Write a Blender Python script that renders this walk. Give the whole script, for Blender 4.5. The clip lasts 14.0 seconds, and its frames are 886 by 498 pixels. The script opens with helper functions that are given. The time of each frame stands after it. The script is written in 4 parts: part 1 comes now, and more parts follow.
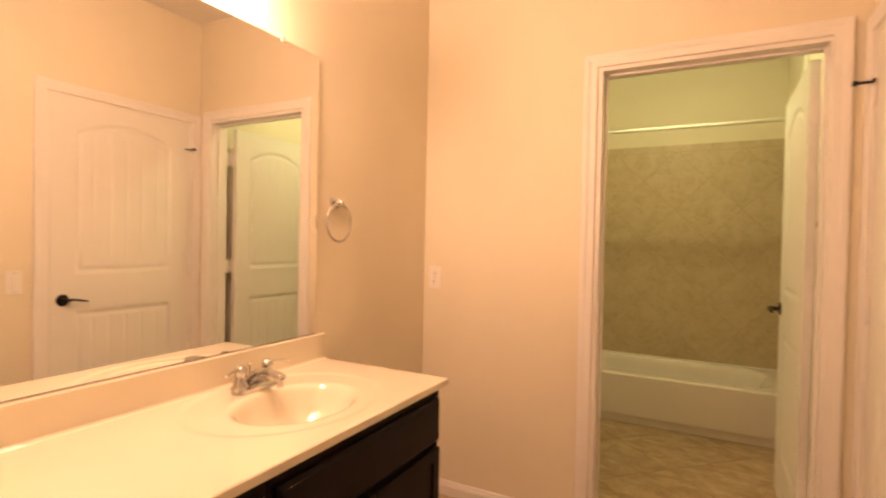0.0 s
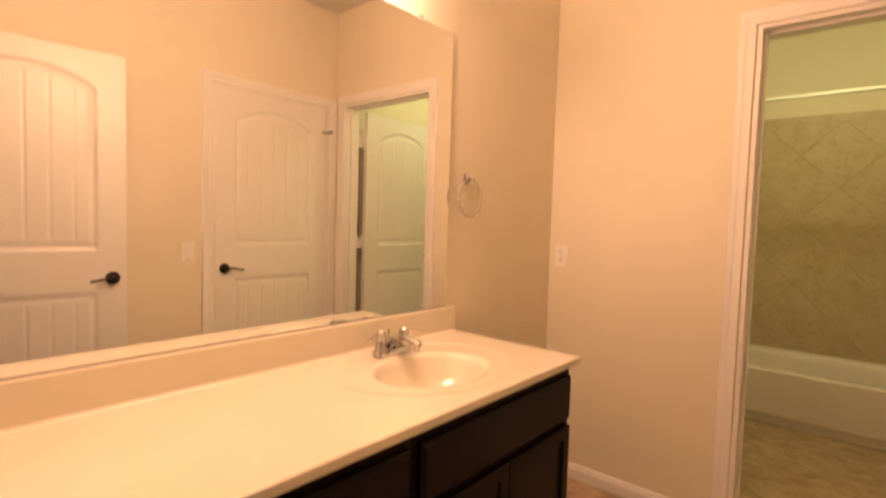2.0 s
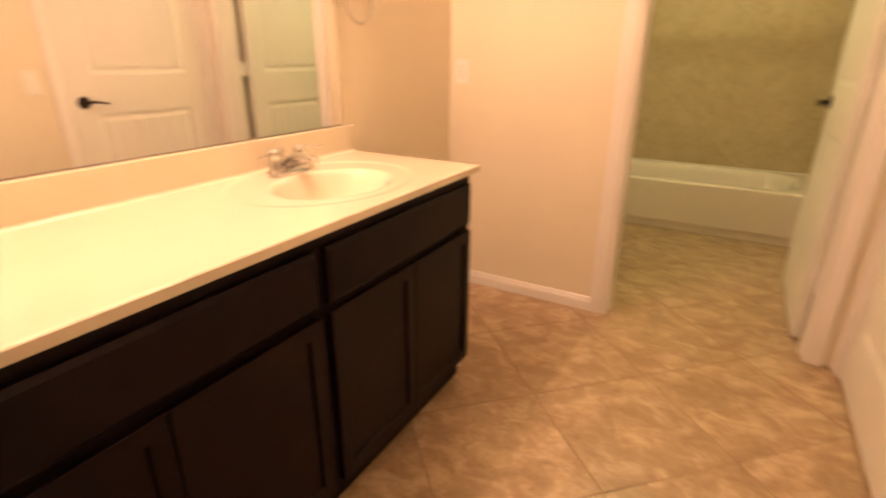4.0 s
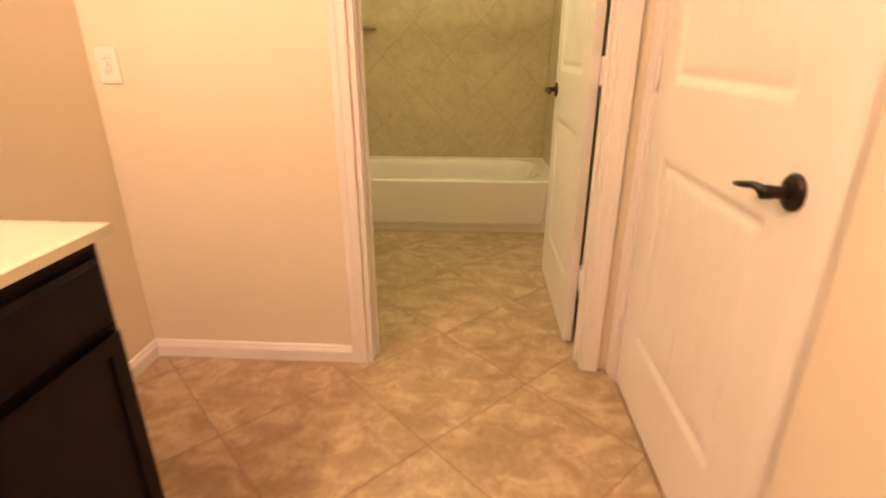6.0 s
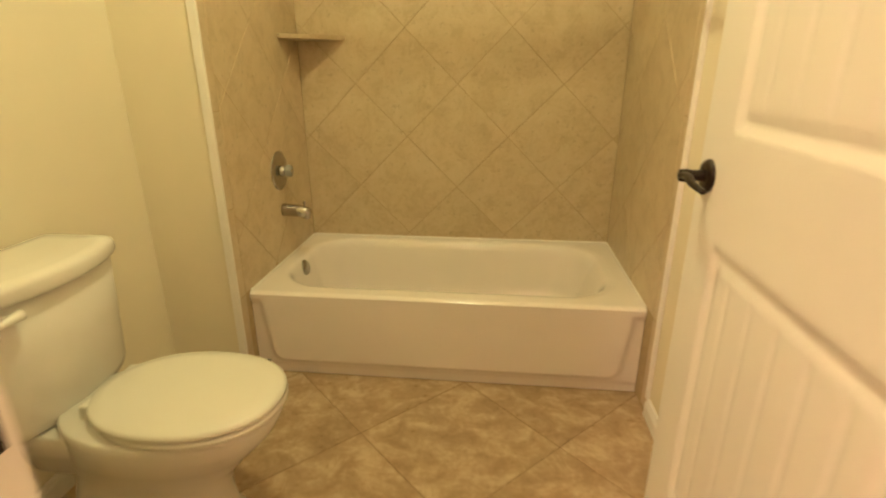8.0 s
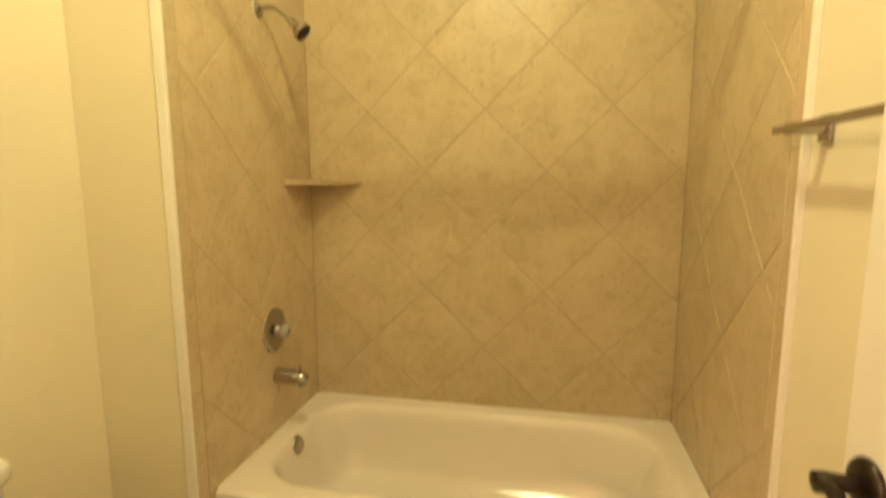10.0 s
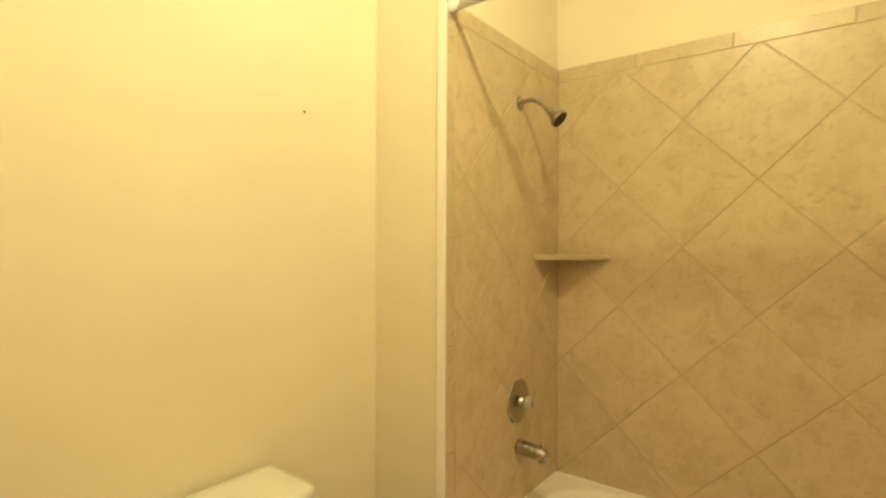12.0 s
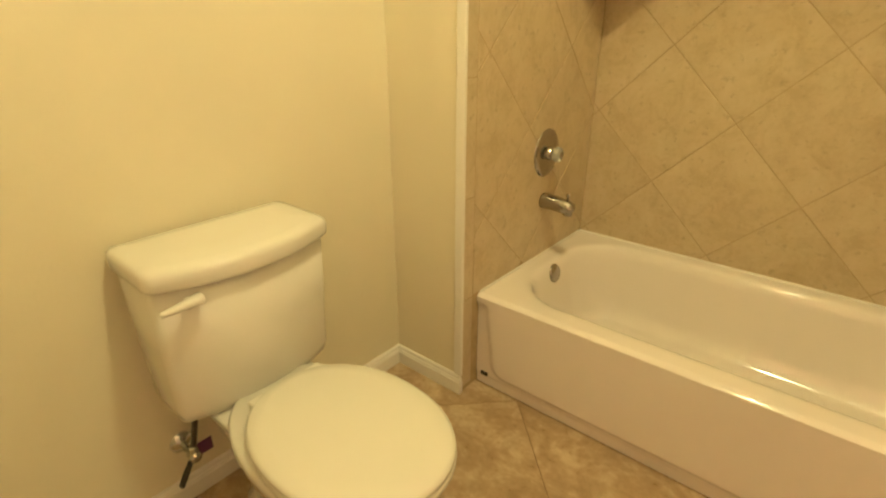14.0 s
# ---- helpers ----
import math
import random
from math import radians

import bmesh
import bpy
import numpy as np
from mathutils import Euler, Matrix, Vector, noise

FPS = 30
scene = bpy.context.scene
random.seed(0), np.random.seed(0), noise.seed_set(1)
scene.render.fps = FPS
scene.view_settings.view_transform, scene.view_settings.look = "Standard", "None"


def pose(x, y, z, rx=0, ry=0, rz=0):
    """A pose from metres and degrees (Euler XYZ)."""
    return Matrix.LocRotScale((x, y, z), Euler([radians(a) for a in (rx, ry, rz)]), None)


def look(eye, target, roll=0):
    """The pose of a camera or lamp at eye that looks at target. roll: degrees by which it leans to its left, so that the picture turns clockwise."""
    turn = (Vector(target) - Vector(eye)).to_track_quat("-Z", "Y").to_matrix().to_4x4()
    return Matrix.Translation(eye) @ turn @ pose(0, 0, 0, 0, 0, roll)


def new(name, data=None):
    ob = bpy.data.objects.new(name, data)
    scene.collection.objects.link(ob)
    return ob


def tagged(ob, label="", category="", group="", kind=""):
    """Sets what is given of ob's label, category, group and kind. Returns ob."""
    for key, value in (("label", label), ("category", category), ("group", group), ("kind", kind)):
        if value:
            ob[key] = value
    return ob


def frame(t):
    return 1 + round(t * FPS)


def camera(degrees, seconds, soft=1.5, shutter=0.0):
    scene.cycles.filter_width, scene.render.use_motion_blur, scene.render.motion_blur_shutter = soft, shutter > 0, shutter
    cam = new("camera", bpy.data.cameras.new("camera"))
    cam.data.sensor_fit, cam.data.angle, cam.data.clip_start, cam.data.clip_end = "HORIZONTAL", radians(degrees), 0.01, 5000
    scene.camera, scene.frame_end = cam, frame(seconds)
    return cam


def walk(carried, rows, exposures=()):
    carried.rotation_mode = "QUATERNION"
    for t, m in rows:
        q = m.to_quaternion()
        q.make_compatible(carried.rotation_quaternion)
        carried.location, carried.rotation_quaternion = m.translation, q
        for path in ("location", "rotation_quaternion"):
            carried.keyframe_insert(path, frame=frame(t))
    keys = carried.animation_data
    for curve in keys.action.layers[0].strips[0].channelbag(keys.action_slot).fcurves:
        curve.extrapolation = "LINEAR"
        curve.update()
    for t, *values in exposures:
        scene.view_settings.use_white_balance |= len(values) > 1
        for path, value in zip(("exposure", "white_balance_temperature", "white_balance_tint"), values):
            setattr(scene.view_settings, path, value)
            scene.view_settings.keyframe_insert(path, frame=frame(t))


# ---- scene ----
cam = camera(82.3, 14.0, soft=2.1, shutter=0.5)
PATH = [
    (0, (1.333, -2.314, 1.306), (0.398, -0.546, 1.272), 1.2),
    (0.5, (1.308, -2.315, 1.298), (0.18, -0.664, 1.277), 1.3),
    (1, (1.285, -2.336, 1.296), (0.027, -0.781, 1.293), 1.0),
    (1.5, (1.275, -2.351, 1.302), (-0.04, -0.845, 1.304), 1.3),
    (2, (1.277, -2.351, 1.276), (-0.018, -0.831, 1.163), 1.8),
    (2.5, (1.264, -2.352, 1.21), (0.016, -0.861, 0.743), 1.6),
    (3, (1.257, -2.336, 1.17), (0.063, -0.886, 0.483), 1.7),
    (3.5, (1.264, -2.339, 1.16), (0.098, -0.873, 0.457), 1.3),
    (4, (1.303, -2.333, 1.186), (0.374, -0.713, 0.473), 0.4),
    (4.2, (1.307, -2.324, 1.208), (0.589, -0.608, 0.474), -0.3),
    (6.3, (1.264, -1.462, 1.155), (1.191, 0.405, 0.442), 0.0),
    (6.5, (1.244, -1.28, 1.178), (1.208, 0.61, 0.526), -0.2),
    (7, (1.246, -0.864, 1.19), (1.211, 1.01, 0.493), -2.6),
    (7.2, (1.246, -0.694, 1.179), (1.175, 1.197, 0.53), -1.8),
    (9.3, (1.277, 0.239, 1.222), (0.946, 2.081, 0.517), -1.6),
    (9.5, (1.288, 0.255, 1.247), (0.933, 2.128, 0.643), -1.2),
    (10, (1.295, 0.268, 1.333), (0.905, 2.21, 1.055), -0.2),
    (10.5, (1.342, 0.268, 1.399), (0.901, 2.218, 1.443), -0.3),
    (11, (1.333, 0.256, 1.428), (0.782, 2.178, 1.463), -0.5),
    (11.5, (1.286, 0.25, 1.401), (0.367, 2.025, 1.446), -0.3),
    (12, (1.252, 0.227, 1.37), (0.043, 1.82, 1.351), 0.2),
    (12.5, (1.25, 0.219, 1.325), (-0.022, 1.739, 1.054), 0.6),
    (13, (1.265, 0.222, 1.252), (0.033, 1.686, 0.667), 0.3),
    (13.5, (1.246, 0.242, 1.19), (0.065, 1.649, 0.401), -0.2),
    (14, (1.173, 0.36, 1.177), (-0.007, 1.759, 0.371), -0.1),
]
walk(cam, [(t, look(eye, target, roll)) for t, eye, target, roll in PATH],
     exposures=[(0.0, 0.2, 6500, 10), (1.0, 0.14, 6500, 10), (1.5, 0.0, 6500, 10), (2.6, -0.02, 6500, 10), (3.1, 0.17, 6500, 10), (3.6, 0.4, 6450, 10),
                (4.2, 0.6, 6350, 10), (6.4, 0.75, 6050, 10), (7.2, 0.75, 5950, 9), (9.3, 1.05, 6500, 9), (10.2, 0.9, 6500, 9), (12.3, 0.9, 6400, 9), (14.0, 1.0, 6400, 10)])

# ---- light ----
world = bpy.data.worlds.new("world")
scene.world = world
world.use_nodes = True
world.node_tree.nodes["Background"].inputs[0].default_value = (0.9, 0.75, 0.55, 1)
world.node_tree.nodes["Background"].inputs[1].default_value = 0.02
VANITY_BULB = ((1.0, 0.572, 0.372), 230.0)
CEILING_BULB = ((1.0, 0.875, 0.425), 250.0)

# ---- plan, in metres ----
H = 2.75            # ceiling
EAST = 1.82         # plain face of the east wall
SOUTH = -2.352       # inner face of the entrance wall
NORTH = 2.33        # back of the tub alcove
TUB_Y, TUB_Z = 1.57, 0.36
WING_Y, WING_X = 1.49, 0.29
TILE_L, TILE_R, TILE_B = 0.30, 1.81, 2.32


# ---- materials ----
def mat(name, color, rough=0.5, metal=0.0, vary=0.06, scale=6.0, bump=0.0, bump_scale=120.0, coat=0.0, per_object=0.0, spec=0.5):
    m = bpy.data.materials.new(name)
    m.use_nodes = True
    n, l = m.node_tree.nodes, m.node_tree.links
    b = n["Principled BSDF"]
    b.inputs["Roughness"].default_value = rough
    b.inputs["Metallic"].default_value = metal
    b.inputs["Specular IOR Level"].default_value = spec
    b.inputs["Coat Weight"].default_value = coat
    b.inputs["Coat Roughness"].default_value = 0.04
    co = n.new("ShaderNodeTexCoord")
    nz = n.new("ShaderNodeTexNoise")
    nz.inputs["Scale"].default_value, nz.inputs["Detail"].default_value = scale, 6
    l.new(co.outputs["Object"], nz.inputs["Vector"])
    ramp = n.new("ShaderNodeValToRGB")
    ramp.color_ramp.elements[0].position, ramp.color_ramp.elements[1].position = 0.3, 0.7
    lo, hi = [c * (1 - vary) for c in color], [min(1, c * (1 + vary)) for c in color]
    ramp.color_ramp.elements[0].color, ramp.color_ramp.elements[1].color = (*lo, 1), (*hi, 1)
    l.new(nz.outputs["Fac"], ramp.inputs["Fac"])
    out = ramp.outputs["Color"]
    if per_object:
        info = n.new("ShaderNodeObjectInfo")
        hsv = n.new("ShaderNodeHueSaturation")
        mr = n.new("ShaderNodeMapRange")
        mr.inputs["To Min"].default_value, mr.inputs["To Max"].default_value = 1 - per_object, 1 + per_object
        l.new(info.outputs["Random"], mr.inputs["Value"])
        l.new(mr.outputs["Result"], hsv.inputs["Value"])
        l.new(out, hsv.inputs["Color"])
        out = hsv.outputs["Color"]
    l.new(out, b.inputs["Base Color"])
    if bump:
        nb = n.new("ShaderNodeTexNoise")
        nb.inputs["Scale"].default_value, nb.inputs["Detail"].default_value = bump_scale, 3
        l.new(co.outputs["Object"], nb.inputs["Vector"])
        bp = n.new("ShaderNodeBump")
        bp.inputs["Strength"].default_value, bp.inputs["Distance"].default_value = bump, 0.002
        l.new(nb.outputs["Fac"], bp.inputs["Height"])
        l.new(bp.outputs["Normal"], b.inputs["Normal"])
    return m


def stone(name, dark, mid, light, scale, rough, pits=0.0, stretch=(1, 1, 1), per_object=0.06):
    """Cloudy ceramic: patches, veins and small pits, laid in world space, shifted tile by tile."""
    m = bpy.data.materials.new(name)
    m.use_nodes = True
    n, l = m.node_tree.nodes, m.node_tree.links
    b = n["Principled BSDF"]
    co, info = n.new("ShaderNodeTexCoord"), n.new("ShaderNodeObjectInfo")
    add, mul = n.new("ShaderNodeVectorMath"), n.new("ShaderNodeMath")
    mp = n.new("ShaderNodeMapping")
    mp.inputs["Scale"].default_value = stretch
    mul.operation = "MULTIPLY"
    mul.inputs[1].default_value = 37.0
    l.new(info.outputs["Random"], mul.inputs[0])
    l.new(co.outputs["Object"], mp.inputs["Vector"])
    l.new(mp.outputs["Vector"], add.inputs[0])
    l.new(mul.outputs[0], add.inputs[1])
    n1, n2 = n.new("ShaderNodeTexNoise"), n.new("ShaderNodeTexNoise")
    n1.inputs["Scale"].default_value, n1.inputs["Detail"].default_value, n1.inputs["Roughness"].default_value = scale, 7, 0.62
    n1.inputs["Distortion"].default_value = 0.7
    n2.inputs["Scale"].default_value, n2.inputs["Detail"].default_value = scale * 6, 4
    for q in (n1, n2):
        l.new(add.outputs[0], q.inputs["Vector"])
    mixf = n.new("ShaderNodeMath")
    mixf.operation = "MULTIPLY_ADD"
    mixf.inputs[1].default_value = 0.3
    sub = n.new("ShaderNodeMath")
    sub.operation = "SUBTRACT"
    sub.inputs[1].default_value = 0.15
    l.new(n2.outputs["Fac"], mixf.inputs[0])
    l.new(n1.outputs["Fac"], mixf.inputs[2])
    l.new(mixf.outputs[0], sub.inputs[0])
    ramp = n.new("ShaderNodeValToRGB")
    e = ramp.color_ramp.elements
    e[0].position, e[0].color = 0.34, (*dark, 1)
    e[1].position, e[1].color = 0.68, (*light, 1)
    k = e.new(0.5)
    k.color = (*mid, 1)
    l.new(sub.outputs[0], ramp.inputs["Fac"])
    out = ramp.outputs["Color"]
    if pits:
        vo = n.new("ShaderNodeTexNoise")
        vo.inputs["Scale"].default_value, vo.inputs["Detail"].default_value = 42, 4
        l.new(add.outputs[0], vo.inputs["Vector"])
        pr = n.new("ShaderNodeValToRGB")
        pr.color_ramp.elements[0].position, pr.color_ramp.elements[1].position = 0.60, 0.72
        pr.color_ramp.elements[0].color, pr.color_ramp.elements[1].color = (0, 0, 0, 1), (pits, pits, pits, 1)
        l.new(vo.outputs["Fac"], pr.inputs["Fac"])
        mx = n.new("ShaderNodeMix")
        mx.data_type = "RGBA"
        l.new(pr.outputs["Color"], mx.inputs[0])
        l.new(out, mx.inputs[6])
        mx.inputs[7].default_value = (*[c * 0.6 for c in dark], 1)
        out = mx.outputs[2]
    hsv, mr = n.new("ShaderNodeHueSaturation"), n.new("ShaderNodeMapRange")
    mr.inputs["To Min"].default_value, mr.inputs["To Max"].default_value = 1 - per_object, 1 + per_object
    l.new(info.outputs["Random"], mr.inputs["Value"])
    l.new(mr.outputs["Result"], hsv.inputs["Value"])
    l.new(out, hsv.inputs["Color"])
    l.new(hsv.outputs["Color"], b.inputs["Base Color"])
    rr = n.new("ShaderNodeMapRange")
    rr.inputs["To Min"].default_value, rr.inputs["To Max"].default_value = rough - 0.08, rough + 0.1
    l.new(n2.outputs["Fac"], rr.inputs["Value"])
    l.new(rr.outputs["Result"], b.inputs["Roughness"])
    bp = n.new("ShaderNodeBump")
    bp.inputs["Strength"].default_value, bp.inputs["Distance"].default_value = 0.25, 0.002
    l.new(n2.outputs["Fac"], bp.inputs["Height"])
    l.new(bp.outputs["Normal"], b.inputs["Normal"])
    return m


def glow(name, color, strength):
    m = bpy.data.materials.new(name)
    m.use_nodes = True
    n = m.node_tree.nodes
    b = n["Principled BSDF"]
    b.inputs["Base Color"].default_value = (0.9, 0.9, 0.88, 1)
    b.inputs["Emission Color"].default_value = (*color, 1)
    b.inputs["Emission Strength"].default_value = strength
    return m


PAINT = mat("wall_paint", (0.75, 0.685, 0.53), 0.7, vary=0.025, scale=2.0, bump=0.22, bump_scale=90)
CEIL = mat("ceiling_paint", (0.78, 0.74, 0.66), 0.9, vary=0.02, bump=0.3, bump_scale=60)
TRIM = mat("trim_paint", (0.80, 0.77, 0.72), 0.38, vary=0.02, scale=4, bump=0.05, bump_scale=60)
DOORWHITE = mat("door_paint", (0.78, 0.76, 0.70), 0.34, vary=0.02, scale=3, bump=0.12, bump_scale=150)
MARBLE = mat("cultured_marble", (0.76, 0.695, 0.545), 0.12, vary=0.02, scale=5, coat=0.5)
ESPRESSO = mat("espresso_wood", (0.0072, 0.0032, 0.0038), 0.40, vary=0.35, scale=14, bump=0.12, bump_scale=60, spec=0.13)
CHROME = mat("chrome", (0.60, 0.59, 0.58), 0.08, metal=1.0, vary=0.03)
NICKEL = mat("dull_chrome", (0.42, 0.39, 0.36), 0.16, metal=1.0, vary=0.05)
BRONZE = mat("oiled_bronze", (0.022, 0.014, 0.010), 0.32, metal=0.6, vary=0.3, scale=30)
SILVER = mat("mirror_silver", (0.90, 0.91, 0.89), 0.0, metal=1.0, vary=0.0)
PORCELAIN = mat("porcelain", (0.72, 0.695, 0.635), 0.10, vary=0.01, scale=3, coat=0.5)
SEATPLASTIC = mat("seat_plastic", (0.70, 0.675, 0.60), 0.25, vary=0.01)
ENAMEL = mat("tub_enamel", (0.80, 0.735, 0.685), 0.09, vary=0.012, scale=3, coat=0.5)
GROUT_W = mat("wall_grout", (0.44, 0.34, 0.21), 0.9, vary=0.1, scale=30, bump=0.3)
GROUT_F = mat("floor_grout", (0.26, 0.175, 0.105), 0.9, vary=0.15, scale=30, bump=0.3)
TILE_W = stone("wall_tile", (0.475, 0.375, 0.235), (0.54, 0.435, 0.285), (0.578, 0.475, 0.325), 11.0, 0.34, pits=0.4, per_object=0.025)
TILE_F = stone("floor_tile", (0.30, 0.205, 0.118), (0.39, 0.278, 0.168), (0.53, 0.41, 0.27), 8.5, 0.30, stretch=(1.0, 1.25, 1), per_object=0.03)
PLATE = mat("switch_plastic", (0.82, 0.79, 0.72), 0.35, vary=0.01)
DARK = mat("dark_rubber", (0.02, 0.018, 0.016), 0.6, vary=0.2)
HOSE = mat("braided_hose", (0.05, 0.045, 0.04), 0.45, metal=0.4, vary=0.3, scale=200)
PURPLE = mat("purple_tag", (0.12, 0.03, 0.12), 0.6, vary=0.2, scale=40)
PAPER = mat("label_paper", (0.75, 0.72, 0.68), 0.6, vary=0.03)
ACRYLIC = mat("knob_acrylic", (0.78, 0.77, 0.72), 0.08, vary=0.02)
ACRYLIC.node_tree.nodes["Principled BSDF"].inputs["Transmission Weight"].default_value = 0.6
BULB = glow("lit_bulb", *VANITY_BULB)
DOME = glow("lit_dome", *CEILING_BULB)


# ---- mesh helpers ----
def link(name, bm, material, parent=None, label="", smooth=False):
    me = bpy.data.meshes.new(name)
    bm.normal_update()
    bm.to_mesh(me)
    bm.free()
    me.materials.append(material)
    if smooth:
        me.shade_smooth()
    ob = new(name, me)
    if parent:
        ob.parent = parent
    if label:
        ob["label"] = label
    return ob


def part(name, bm, material, parent, label="", smooth=False):
    return link(name, bm, material, parent, label, smooth)


def box(bm, x0, x1, y0, y1, z0, z1, bevel=0.0, seg=2):
    r = bmesh.ops.create_cube(bm, size=1, matrix=Matrix.Translation(((x0 + x1) / 2, (y0 + y1) / 2, (z0 + z1) / 2)) @ Matrix.Diagonal((abs(x1 - x0), abs(y1 - y0), abs(z1 - z0), 1)))
    if bevel:
        es = list({e for v in r["verts"] for e in v.link_edges})
        bmesh.ops.bevel(bm, geom=es, offset=bevel, segments=seg, profile=0.5, affect="EDGES")
    return bm


def boxes(*specs, bevel=0.0):
    bm = bmesh.new()
    for s in specs:
        box(bm, *s, bevel=bevel)
    return bm


def lathe(profile, axis_m, seg=28):
    """profile: (radius, height) pairs turned round the local z axis, placed by axis_m."""
    bm = bmesh.new()
    rings = []
    for r, z in profile:
        if r < 1e-5:
            rings.append([bm.verts.new(axis_m @ Vector((0, 0, z)))])
        else:
            rings.append([bm.verts.new(axis_m @ Vector((r * math.cos(2 * math.pi * i / seg), r * math.sin(2 * math.pi * i / seg), z))) for i in range(seg)])
    for a, b in zip(rings, rings[1:]):
        for i in range(seg):
            j = (i + 1) % seg
            q = [a[i % len(a)], a[j % len(a)], b[j % len(b)], b[i % len(b)]]
            q = list(dict.fromkeys(q))
            if len(q) > 2:
                bm.faces.new(q)
    bmesh.ops.recalc_face_normals(bm, faces=bm.faces)
    return bm


def tube(points, radii, seg=14, cap=True, flat=1.0):
    """A round or flattened tube along points."""
    bm = bmesh.new()
    pts = [Vector(p) for p in points]
    if not isinstance(radii, (list, tuple)):
        radii = [radii] * len(pts)
    rings = []
    up = Vector((0, 0, 1))
    for i, p in enumerate(pts):
        d = (pts[min(i + 1, len(pts) - 1)] - pts[max(i - 1, 0)]).normalized()
        side = d.cross(up)
        if side.length < 0.05:
            side = d.cross(Vector((1, 0, 0)))
        side.normalize()
        nrm = side.cross(d).normalized()
        rings.append([bm.verts.new(p + side * radii[i] * math.cos(2 * math.pi * k / seg) + nrm * radii[i] * flat * math.sin(2 * math.pi * k / seg)) for k in range(seg)])
    for a, b in zip(rings, rings[1:]):
        for k in range(seg):
            bm.faces.new((a[k], a[(k + 1) % seg], b[(k + 1) % seg], b[k]))
    if cap:
        bm.faces.new(rings[0])
        bm.faces.new(rings[-1])
    bmesh.ops.recalc_face_normals(bm, faces=bm.faces)
    return bm


def bend(points, n=6):
    """Catmull-Rom through points."""
    p = [Vector(q) for q in points]
    p = [2 * p[0] - p[1]] + p + [2 * p[-1] - p[-2]]
    out = []
    for i in range(1, len(p) - 2):
        for k in range(n):
            t = k / n
            a, b, c, d = p[i - 1:i + 3]
            out.append(0.5 * ((2 * b) + (c - a) * t + (2 * a - 5 * b + 4 * c - d) * t * t + (3 * b - a - 3 * c + d) * t ** 3))
    out.append(p[-2])
    return out


def extrude_profile(profile, p0, p1, out_dir, ends=(0, 0)):
    """A moulding from p0 to p1: profile of (out, up); ends: mitre slopes along the run for each metre out."""
    bm = bmesh.new()
    a, b, o = Vector(p0), Vector(p1), Vector(out_dir)
    run = (b - a).normalized()
    up = o.cross(run)
    if up.z < -0.5:
        up = -up
    r0 = [bm.verts.new(a + o * u + up * v - run * ends[0] * u) for u, v in profile]
    r1 = [bm.verts.new(b + o * u + up * v + run * ends[1] * u) for u, v in profile]
    k = len(profile)
    for i in range(k):
        bm.faces.new((r0[i], r0[(i + 1) % k], r1[(i + 1) % k], r1[i]))
    bm.faces.new(r0)
    bm.faces.new(r1)
    bmesh.ops.recalc_face_normals(bm, faces=bm.faces)
    return bm


def structure(name, bm, material, label, smooth=False, category=""):
    return tagged(link(name, bm, material, None, "", smooth), label, category, "", "structure")


def empty(name, loc, label, category, group="", kind=""):
    e = new(name)
    e.location = loc
    bpy.context.view_layer.update()
    return tagged(e, label, category, group, kind)


def settle(thing):
    """Parts were built in world places: keep them there under the thing."""
    bpy.context.view_layer.update()
    inv = thing.matrix_world.inverted()
    for ch in thing.children:
        ch.matrix_parent_inverse = inv


# ---- structure ----
DX0, DX1, DZ = 0.875, 1.719, 2.083           # bath doorway, rough opening
CY0, CY1, CZ = -0.912, -0.065, 2.062         # closet doorway in the east wall
EX0, EX1, EZ = 0.575, 1.765, 2.070            # entrance doorway

structure("wall_west", boxes((-0.12, 0, -2.43, 2.45, 0, H)), PAINT, "beige painted wall behind mirror and toilet")
structure("wall_wing", boxes((0.0005, WING_X, WING_Y, NORTH + 0.12, 0, H)), PAINT, "beige painted stub wall beside the tub", category="wall")
structure("wall_north", boxes((WING_X, EAST, NORTH, 2.45, 0, H)), PAINT, "cream painted wall above the tub tiles")
structure("wall_partition", boxes((0, DX0, 0, 0.125, 0, H), (DX1, EAST, 0, 0.125, 0, H), (DX0, DX1, 0, 0.125, DZ, H)), PAINT, "beige painted partition wall with bath doorway")
structure("wall_east", boxes((EAST, 1.94, -2.43, CY0, 0, H), (EAST, 1.94, CY1, 2.45, 0, H), (EAST, 1.94, CY0, CY1, CZ, H)), PAINT, "beige painted wall with closet doorway")
structure("wall_south", boxes((0, EX0, -2.43, SOUTH, 0, H), (EX1, EAST, -2.43, SOUTH, 0, H), (EX0, EX1, -2.43, SOUTH, EZ, H)), PAINT, "beige painted wall with entrance doorway")
structure("wall_hall", boxes((-0.12, 3.0, -4.12, -4.0, 0, H), (-0.24, -0.12, -4.0, -2.37, 0, H), (3.0, 3.12, -4.12, -2.37, 0, H), (1.94, 3.0, -2.37, -2.25, 0, H)), PAINT, "plain beige walls of the adjoining room")
structure("wall_closet", boxes((2.6, 2.7, -2.25, 0.6, 0, H), (1.94, 2.6, 0.5, 0.6, 0, H)), PAINT, "plain closet walls behind the closed door")
structure("ceiling", boxes((-0.24, 3.12, -4.12, 2.45, H, H + 0.1)), CEIL, "flat off-white painted ceiling")
floor = structure("floor", boxes((-0.24, 3.12, -4.12, 2.45, -0.1, -0.0016)), GROUT_F, "brown mottled ceramic tiles laid diagonally", category="floor")

